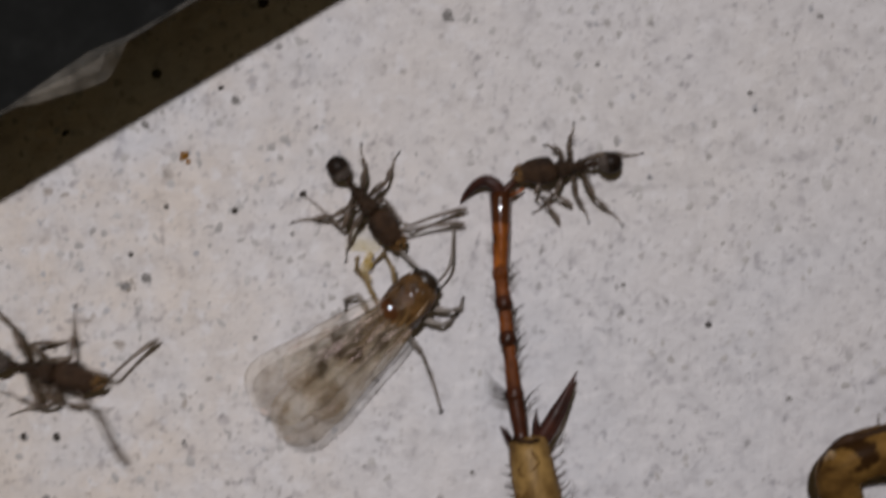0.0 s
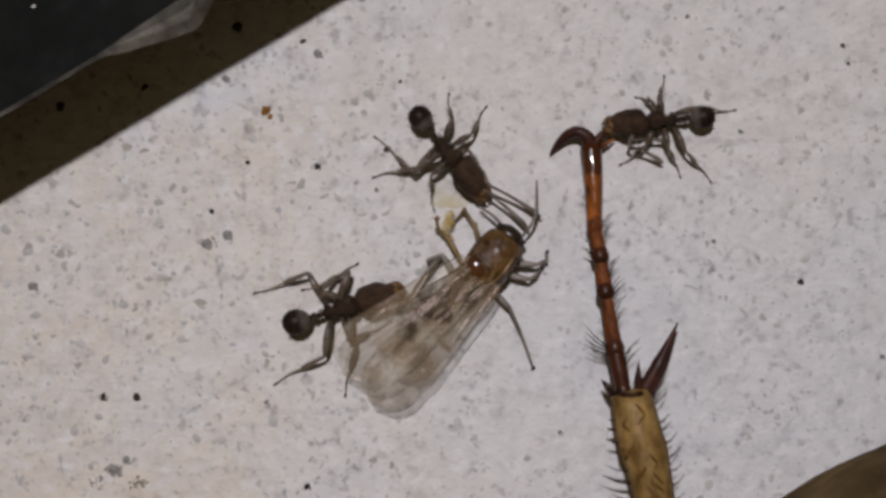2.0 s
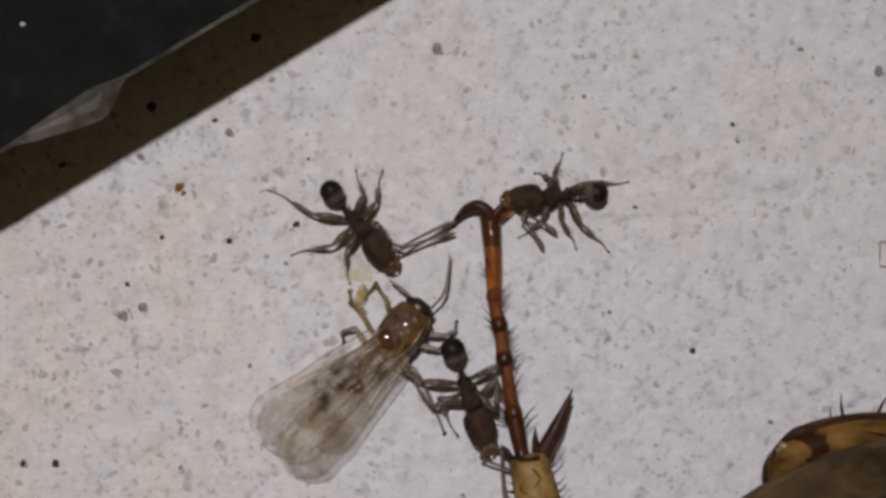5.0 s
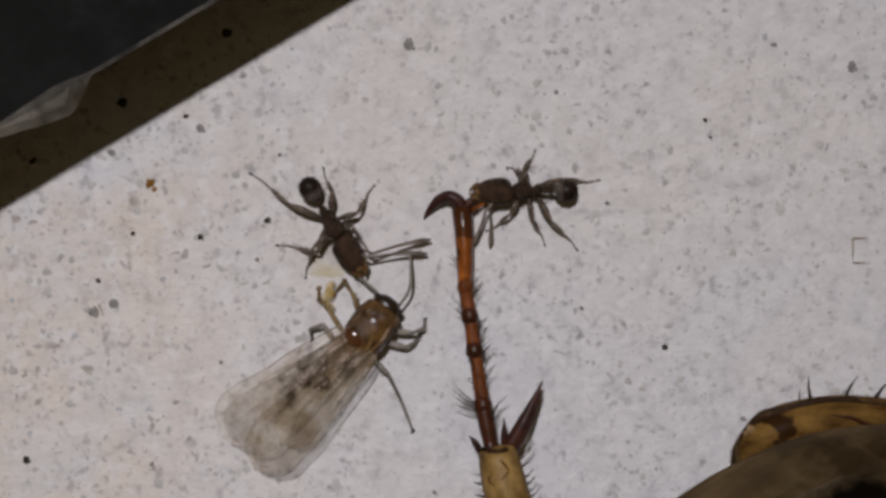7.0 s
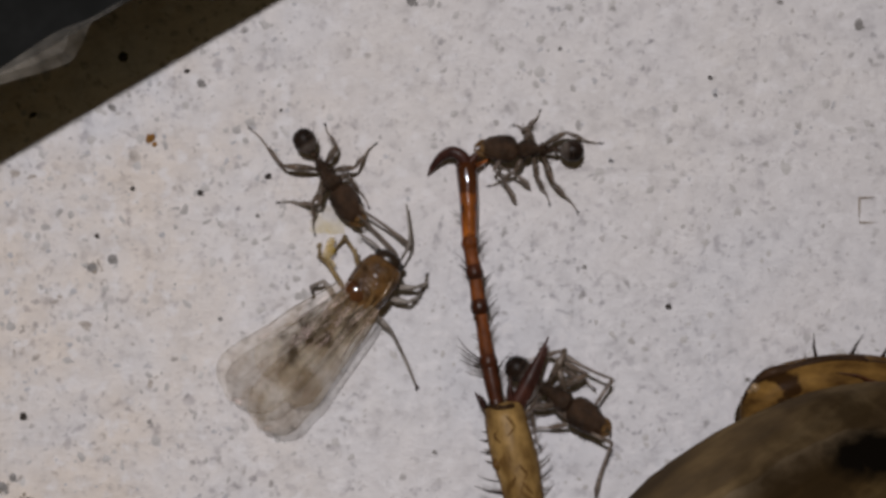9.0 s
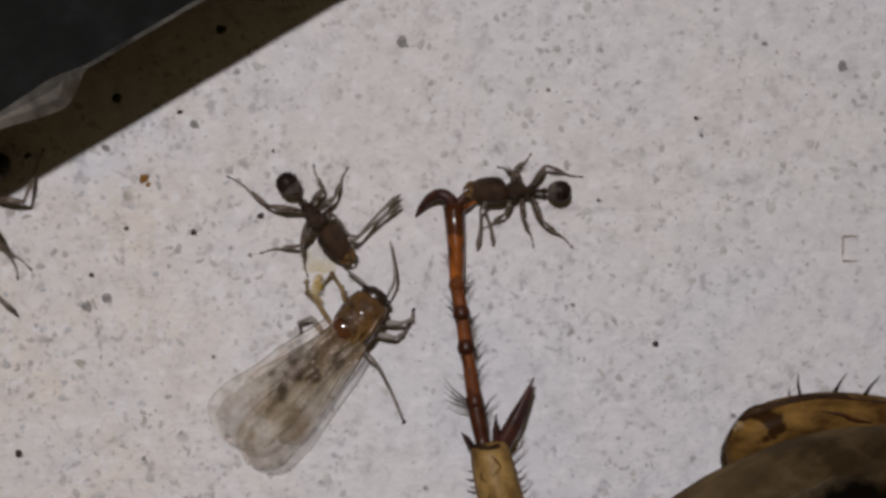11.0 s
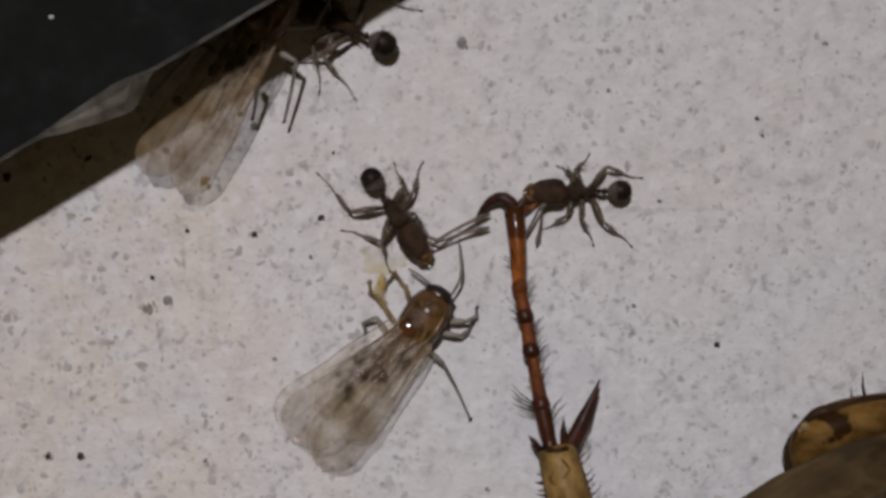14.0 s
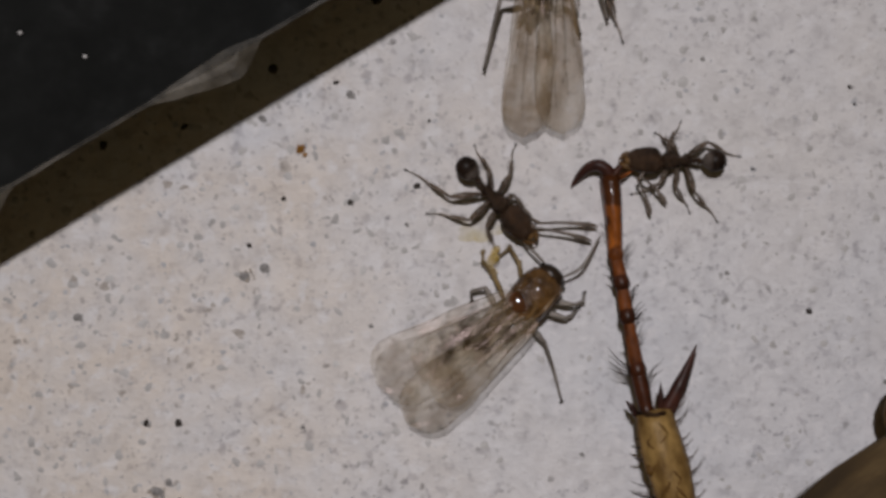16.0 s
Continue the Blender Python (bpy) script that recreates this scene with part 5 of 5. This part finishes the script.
LEG_ANT = [
    (0, 2.017, 1.244, -173.0), (0.5, 2.015, 1.268, -175.1), (1, 2.035, 1.247, -176.9), (1.5, 1.997, 1.286, -176.9), (2, 2.033, 1.257, -175.0),
    (2.5, 1.992, 1.247, -174.0), (3, 2.008, 1.251, -174.1), (3.5, 2.03, 1.259, -173.2), (4, 1.996, 1.298, -175.4), (4.5, 2.01, 1.298, -175.9),
    (7, 1.964, 1.307, -179.4), (7.5, 1.959, 1.295, -181.3), (8, 2.021, 1.274, -182.4), (8.5, 1.995, 1.285, -181.9), (9, 2.019, 1.259, -181.3),
    (11.5, 2.0, 1.243, -180.4), (12.5, 2.013, 1.262, -180.0), (13.5, 1.957, 1.278, -179.3), (14, 1.978, 1.251, -178.9), (14.5, 2.016, 1.229, -176.9),
    (15, 1.986, 1.241, -177.1), (15.5, 1.991, 1.3, -180.0), (16, 1.966, 1.22, -180.3),
]
LARGE_LEG = [
    (0, 0.399, 0.67, -84.3), (0.5, 0.385, 0.754, -83.9), (1, 0.43, 0.797, -83.3), (1.5, 0.377, 0.833, -84.0), (2, 0.437, 0.748, -82.4), (2.5, 0.463, 0.727, -82.0),
    (3, 0.426, 0.721, -82.0), (3.5, 0.398, 0.684, -81.4), (4, 0.387, 0.795, -82.0), (4.5, 0.407, 0.81, -81.8), (7, 0.436, 0.936, -82.5), (7.5, 0.451, 0.982, -82.5),
    (8, 0.476, 0.99, -82.5), (8.5, 0.462, 0.987, -82.6), (9, 0.477, 0.943, -81.8), (11.5, 0.415, 0.899, -82.1), (12, 0.415, 0.935, -81.5), (12.5, 0.409, 0.899, -81.6),
    (13, 0.397, 0.912, -81.2), (14, 0.406, 0.858, -80.9), (14.5, 0.359, 0.80, -81.3), (15, 0.396, 0.82, -80.6), (15.5, 0.385, 0.90, -80.7), (16, 0.408, 0.87, -81.2),
]
LARGE_BODY = [(0, -0.4, -1.95), (0.5, -0.6, -1.9), (1, -1.2, -1.72), (1.5, -1.45, -1.78), (2, -0.95, -1.35), (2.5, -0.7, -0.95), (3, -0.7, -0.75), (3.5, 0.05, -0.38), (4, 0.3, -0.45), (4.5, 0.4, -0.3), (7, 0, 0), (9, 0.02, -0.04), (11.3, 0.10, -0.12), (16, 0.10, -0.12)]
LARGE_FEMUR = [(0, 0.70, -1.0), (1, 0.64, -1.0), (2, 0.45, -0.8), (3, 0.2, -0.45), (3.5, 0.12, -0.38), (4.5, 0.10, -0.36), (7, 0, 0), (16, 0, 0)]
PREY = [
    (0, -1.2, -1.25, 48.8), (0.5, -1.222, -1.242, 49), (1, -1.206, -1.193, 51), (1.5, -1.2, -1.207, 50.6), (2, -1.3, -1.22, 52.5), (2.5, -1.255, -1.203, 51.5),
    (3, -1.265, -1.185, 52.5), (3.5, -1.26, -1.235, 54.4), (4, -1.197, -1.21, 53.8), (4.5, -1.15, -1.21, 53.4), (7, -1.22, -1.233, 53.0), (7.5, -1.215, -1.217, 53.7),
    (8, -1.215, -1.225, 53.4), (8.5, -1.21, -1.209, 54.3), (9, -1.213, -1.203, 54.5), (11.5, -1.323, -1.12, 54.8), (12, -1.316, -1.105, 55), (12.5, -1.401, -1.1, 56.6),
    (13, -1.529, -0.955, 62), (13.5, -1.40, -1.0, 60.5), (14, -1.264, -1.068, 56.0), (14.5, -1.189, -1.1, 53.8), (15, -0.991, -1.214, 50.4), (15.5, -0.94, -1.247, 49.0), (16, -0.912, -1.367, 47.4),
]
PREY_WING = [(0, 0), (4, -0.5), (7, -1.5), (8, -3), (9, -1.5), (11.5, 0), (12.5, 0), (13.5, -3), (14, -1.5), (15, -5), (15.5, -5), (16, -4)]
RUNNER = [
    (0, -9.881, -3.302, 0, -11), (0.2, -7.501, -3.315, 0, 15.7), (0.5, -6.076, -3.277, 0, 10.4), (1, -5.581, -3.496, 0, 11.6), (1.5, -5.635, -3.132, 0, 28.8), (2, -5.075, -2.879, 0, 16.8),
    (2.5, -5.086, -2.938, 0, 24.2), (3, -3.861, -0.929, 0.05, 33.6), (3.2, -3.352, -0.561, 0.2, 25.3), (3.5, -2.558, -0.432, 0.45, 3.5), (4, -2.522, -0.649, 0.65, -5.3), (4.5, -1.43, -0.974, 0.75, -26.5),
    (4.7, -0.79, -1.6, 0.6, -53.5), (5, -0.1, -3.1, 0.25, -70), (5.5, 0.0, -5.0, 0.1, -100), (5.9, -0.9, -7.4, 0, -140), (6.3, -1.9, -8.6, 0, -195), (6.8, -1.7, -9.1, 0, -250),
    (7.2, -1.25, -7.9, 0, -276), (7.5, -1.058, -5.717, 0, -280.1), (7.7, -0.607, -4.638, 0.2, -302.1), (8, 0.089, -3.523, 0.85, -322.5), (8.5, 1.143, -3.123, 0.5, -348.5), (9, 2.43, -4.17, 0.25, -394.6),
    (9.2, 3.3, -4.56, 0.08, -385), (9.6, 4.2, -5.9, 0, -418), (10.2, 2.6, -8.6, 0, -470), (11, 1.6, -10.5, 0, -480), (16, 1.5, -11.5, 0, -480),
]
HAULER = [
    (0, -20, -1.2, -95), (9.4, -19, -1.0, -95), (10.6, -12.4, 0.2, -104), (11.3, -8.85, 1.1, -116), (11.5, -8.085, 0.736, -94.7), (11.7, -8.106, 1.393, -109.1),
    (12, -7.107, 1.667, -137.4), (12.5, -6.58, 1.47, -198.3), (13, -5.519, 2.731, -280.3), (13.5, -4.638, 3.305, -277.9), (14, -3.445, 4.996, -204.2), (14.5, -2.735, 5.0, -176),
    (15, -1.876, 5.384, -188), (15.5, -0.088, 5.745, -185.0), (16, 0.3, 6.0, -180),
]
HAULED = [
    (0, -20, -2.4, 0, 94), (9.4, -19, -2.2, 0, 94), (10.6, -13.1, -0.9, 0, 92), (11.3, -9.68, 0.0, 0, 87), (11.5, -8.219, -0.278, 0, 94.4), (11.7, -8.67, 0.567, 0.1, 86.5),
    (12, -8.346, 0.887, 0.2, 73), (12.5, -7.70, 2.56, 0.2, 17), (13, -5.12, 5.15, 0.3, 28.8), (13.5, -4.46, 6.08, 0.4, 44.3), (14, -4.658, 5.78, 0.5, 56.8), (14.5, -4.616, 6.18, 0.5, 53.1),
    (15, -3.988, 6.545, 0.6, 50), (15.5, -2.196, 6.511, 0.3, 100.4), (16, -1.133, 7.045, 0.2, 90.1),
]


def step(limb_pieces, rows, swing=0.0, pace=0.9, phase=0.0):
    """Keys a leg or antenna: rows of seconds, turn at its base, bend at its joint; between rows far apart it swings to and fro."""
    top, lower, base, joint, turn, bend = limb_pieces
    rows = rows or [(0, turn, bend)]
    times = sorted({0.2 * k for k in range(81)} | {r[0] for r in rows}) if swing else sorted({0, 16} | {r[0] for r in rows})
    at, turns, bends = zip(*rows)
    keyed = []
    for t in times:
        away = min(1.0, min(abs(t - k) for k in at) / 0.35)
        sway = swing * away * math.sin(6.283 * pace * t + phase)
        keyed.append((t, float(np.interp(t, at, turns)) + sway, float(np.interp(t, at, bends))))
    walk(top, [(t, place(*base, 0, 0, a)) for t, a, _ in keyed])
    for ob in lower:
        walk(ob, [(t, place(*joint, 0, 0, b)) for t, _, b in keyed])


def stride(limbs, rows, swing, pace=0.9):
    """Keys all limbs of an ant; those with no rows of their own keep their resting pose and swing."""
    for n, key in enumerate(limbs):
        phase = math.pi * ((n + n // 3) % 2)
        step(limbs[key], rows.get(key, []), swing * (0.5 if "feeler" in key else 1), pace, phase)


def feel(ob, rows):
    home = ob.matrix_basis.translation.copy()
    walk(ob, [(t, Matrix.Translation(home) @ pose(0, 0, 0, 0, 0, a)) for t, a in rows])


def motions():
    walk(puller, [(t, place(x, y, 0, 0, 0, a)) for t, x, y, a in PULLER])
    walk(leg_ant, [(t, place(x, y, 0, 0, 0, a)) for t, x, y, a in LEG_ANT])
    walk(runner, [(t, place(x, y, z, 0, 0, a)) for t, x, y, z, a in RUNNER])
    walk(hauler, [(t, place(x, y, 0, 0, 0, a)) for t, x, y, a in HAULER])
    walk(hauled, [(t, place(x, y, z, 0, 0, a)) for t, x, y, z, a in HAULED])
    walk(prey, [(t, place(x, y, 0, 0, 0, a)) for t, x, y, a in PREY])
    walk(large_leg, [(t, place(x, y, 0, 0, 0, a)) for t, x, y, a in LARGE_LEG])
    walk(large_body, [(t, place(BODY_AT[0] + x, BODY_AT[1] + y, BODY_AT[2])) for t, x, y in LARGE_BODY])
    walk(large_femur, [(t, place(FEMUR_AT[0] + x, FEMUR_AT[1] + y, FEMUR_AT[2])) for t, x, y in LARGE_FEMUR])
    stride(puller_legs, {
        "midL": [(0, 91, 31), (0.5, 87, 33), (1.5, 78, 40), (3.5, 79, 21), (4, 80, 21), (4.5, 103, 29), (7, 76, 46), (9, 63, 47), (12.5, 107, 21), (13, 100, 21), (14.5, 108, 27), (15, 76, 71), (16, 106, 21)],
        "hindL": [(0, 132, 23), (0.5, 129, 23), (1.5, 128, 23), (3.5, 103, 52), (4, 109, 47), (4.5, 108, 55), (7, 145, 28), (9, 114, 64), (12.5, 97, 67), (13, 81, 77), (14.5, 121, 65), (15, 147, 23), (16, 146, 23)],
        "frontR": [(0, -75, 21), (0.5, -77, 21), (1.5, -67, 35), (3.5, -153, 111), (4, -134, 121), (4.5, -72, 42), (7, -86, 35), (9, -78, 42), (12.5, -74, 45), (15, -70, 55)],
        "midR": [(0, -103, -19), (0.5, -104, -19), (1.5, -106, -19), (3.5, -96, -19), (4, -98, -19), (4.5, -99, -19), (7, -49, -83), (9, -40, -90), (12.5, -67, -51), (14.5, -44, -108), (15, -68, -87), (16, -90, -53)],
        "hindR": [(0, -56, -113), (0.5, -57, -114), (1.5, -62, -113), (3.5, -116, -48), (4, -125, -34), (4.5, -133, -22), (7, -143, -17), (9, -129, -44), (12.5, -140, -17), (13, -107, -63), (14.5, -118, -56), (15, -113, -53), (16, -128, -38)],
        "frontL": [(0, 80, -82), (8, 76, -78), (16, 82, -84)],
        "feelerL": [(0, 38, 31), (0.5, 44, 45), (1, 70, 69), (1.5, 29, 22), (2, -2, 22), (2.5, 24, 22), (3, 30, 22), (3.5, 37, 23), (4, 37, 28), (4.5, 51, 55), (5.3, 37, 23), (6.2, 44, 45), (7, 39, 34), (7.5, 38, 32), (8, 42, 43), (8.5, 37, 28), (9, -3, 22), (10, 37, 23), (11.5, 57, 60), (12, 36, 22), (12.5, 13, 22), (13, 27, 22), (13.5, 15, 22), (14, 42, 41), (14.5, 42, 43), (15, 43, 44), (15.5, 26, 22), (16, 23, 22)],
        "feelerR": [(0, 33, 26), (0.5, 39, 40), (1, 65, 64), (1.5, 24, 17), (2, -7, 17), (2.5, 19, 17), (3, 25, 17), (3.5, 32, 18), (4, 32, 23), (4.5, 46, 50), (5.3, 32, 18), (6.2, 39, 40), (7, 34, 29), (7.5, 33, 27), (8, 37, 38), (8.5, 32, 23), (9, -8, 17), (10, 32, 18), (11.5, 52, 55), (12, 31, 17), (12.5, 8, 17), (13, 22, 17), (13.5, 10, 17), (14, 37, 36), (14.5, 37, 38), (15, 38, 39), (15.5, 21, 17), (16, 18, 17)],
    }, 2.5, 0.35)
    stride(leg_ant_legs, {
        "frontL": [(7, 62, -24), (15, 69, -42)],
        "midL": [(0.5, 92, 21), (7, 98, 21), (12.5, 96, 21), (15, 83, 41)],
        "hindL": [(0.5, 109, 23), (7, 117, 18), (12.5, 110, 32), (15, 110, 27)],
        "frontR": [(0.5, -87, 52), (7, -103, 73), (12.5, -90, 59), (15, -89, 43)],
        "midR": [(0.5, -86, -31), (7, -73, -54), (12.5, -56, -83), (15, -66, -66)],
        "hindR": [(0.5, -168, -19), (7, -164, -19), (12.5, -114, -91), (15, -143, -56)],
        "feelerL": [(0, 64, 62), (0.5, 36, 24), (1, 57, 54), (2, 80, 72), (2.5, 48, 33), (3, 78, 71), (4, 66, 64), (4.5, 71, 67), (7, 45, 24), (8, 56, 54), (9, 65, 63), (11.5, 48, 27), (13, 48, 31), (13.5, 56, 54), (14, 36, 24), (15, 76, 70), (15.5, 80, 72), (16, 58, 56)],
        "feelerR": [(0, 82, 67), (0.5, 54, 29), (1, 75, 59), (2, 98, 77), (2.5, 66, 38), (3, 96, 76), (4, 84, 69), (4.5, 89, 72), (7, 63, 29), (8, 74, 59), (9, 83, 68), (11.5, 66, 32), (13, 66, 36), (13.5, 74, 59), (14, 54, 29), (15, 94, 75), (15.5, 98, 77), (16, 76, 61)],
    }, 3.0, 0.3)
    stride(runner_legs, {
        "feelerL": [(0, -4, 56), (0.5, -48, 85), (1, -49, 116), (1.5, -46, 50), (2, -41, 78), (2.5, -38, 95), (3.5, -60, 96), (4, -41, 59), (4.5, -42, 80), (7.5, -19, 95), (8, -60, 125), (8.5, 9, 135), (9, 91, 98)],
        "feelerR": [(0, -36, -17), (3.5, 31, -105), (4, 9, -18), (4.5, 47, -48), (7.5, 8, -90), (8, 60, -122), (8.5, 20, -101), (9, 7, -78)],
        "frontR": [(0, -49, 47), (0.5, -96, 135), (1, -135, 120), (1.5, -132, 135), (3, -115, 84), (3.5, -125, 121), (7.5, -118, 135), (8, -63, 19), (8.5, -140, 130), (9, -140, 98)],
        "frontL": [(0, 140, -128), (4.5, 119, -119), (7.5, 101, -135), (8, 64, -135), (8.5, 103, -135), (9, 140, -135)],
        "midR": [(0, -46, -110), (0.5, -47, -135), (1, -45, -85), (1.5, -94, -18), (2, -81, -40), (2.5, -69, -70), (3, -18, -117), (3.5, -17, -123), (4, -10, -132), (4.5, -86, -76), (7.5, -81, -76), (8, -11, -118), (8.5, -32, -135), (9, -10, -121)],
        "hindR": [(0, -55, -131), (0.5, -78, -106), (1, -146, -17), (1.5, -157, -17), (2, -115, -53), (2.5, -124, -52), (3, -142, -17), (3.5, -130, -17), (4, -103, -54), (4.5, -117, -17), (8, -93, -55), (8.5, -86, -98), (9, -97, -109)],
        "hindL": [(0.5, 126, 27), (1, 95, 59), (1.5, 74, 76), (2, 102, 83), (2.5, 81, 76), (3, 80, 81), (3.5, 108, 47), (7.5, 76, 113), (8, 62, 131), (8.5, 120, 89), (9, 97, 135)],
        "midL": [(0.5, 20, 85), (1, 12, 135), (1.5, 10, 135), (2, 51, 135), (2.5, 47, 135), (3, 28, 128), (4.5, 20, 135), (7.5, 31, 135), (8, 63, 117), (9, 60, 129)],
    }, 16, 1.1)
    stride(hauler_legs, {
        "hindL": [(11.5, 107, 84), (12, 55, 125), (12.5, 134, 17), (13, 127, 17), (13.5, 96, 53), (14, 55, 98), (14.5, 77, 88), (15, 67, 118), (15.5, 153, 17), (16, 69, 47)],
        "hindR": [(11.5, -59, -129), (12, -73, -135), (12.5, -95, -75), (13, -86, -72), (13.5, -55, -111), (14, -85, -88)],
        "midR": [(11.5, -44, -35), (12, -37, -135), (12.5, -50, -135), (13, -44, -135), (13.5, -37, -52)],
        "frontR": [(11.5, -65, 19), (12, -111, 98), (13, -59, 19), (13.5, -52, 19)],
        "midL": [(11.5, 24, 52), (12, 86, 18), (12.5, 68, 18), (13, 10, 116), (13.5, 104, 78), (14, 43, 79), (14.5, 17, 104), (15, 76, 63), (15.5, 11, 119), (16, 13, 84)],
        "frontL": [(11.5, 62, -19), (12, 46, -19), (12.5, 85, -38), (13, 86, -135), (13.5, 140, -124), (14.5, 69, -19), (15, 57, -19), (15.5, 122, -19)],
        "feelerR": [(12.5, -24, -125)],
    }, 14, 1.0)
    shoulder = Matrix.Translation((-1.05 * MM, 0.28 * MM, 0))
    walk(prey_wings[0], [(t, shoulder @ pose(0, 0, 0, 0, 0, a) @ shoulder.inverted()) for t, a in PREY_WING])
    for ob in (prey_feelers[1],):
        feel(ob, [(0, 0), (3, -6), (4.5, -10), (7, 0), (9, 4), (13, 8), (14, 0), (15, -18), (16, -26)])


motions()
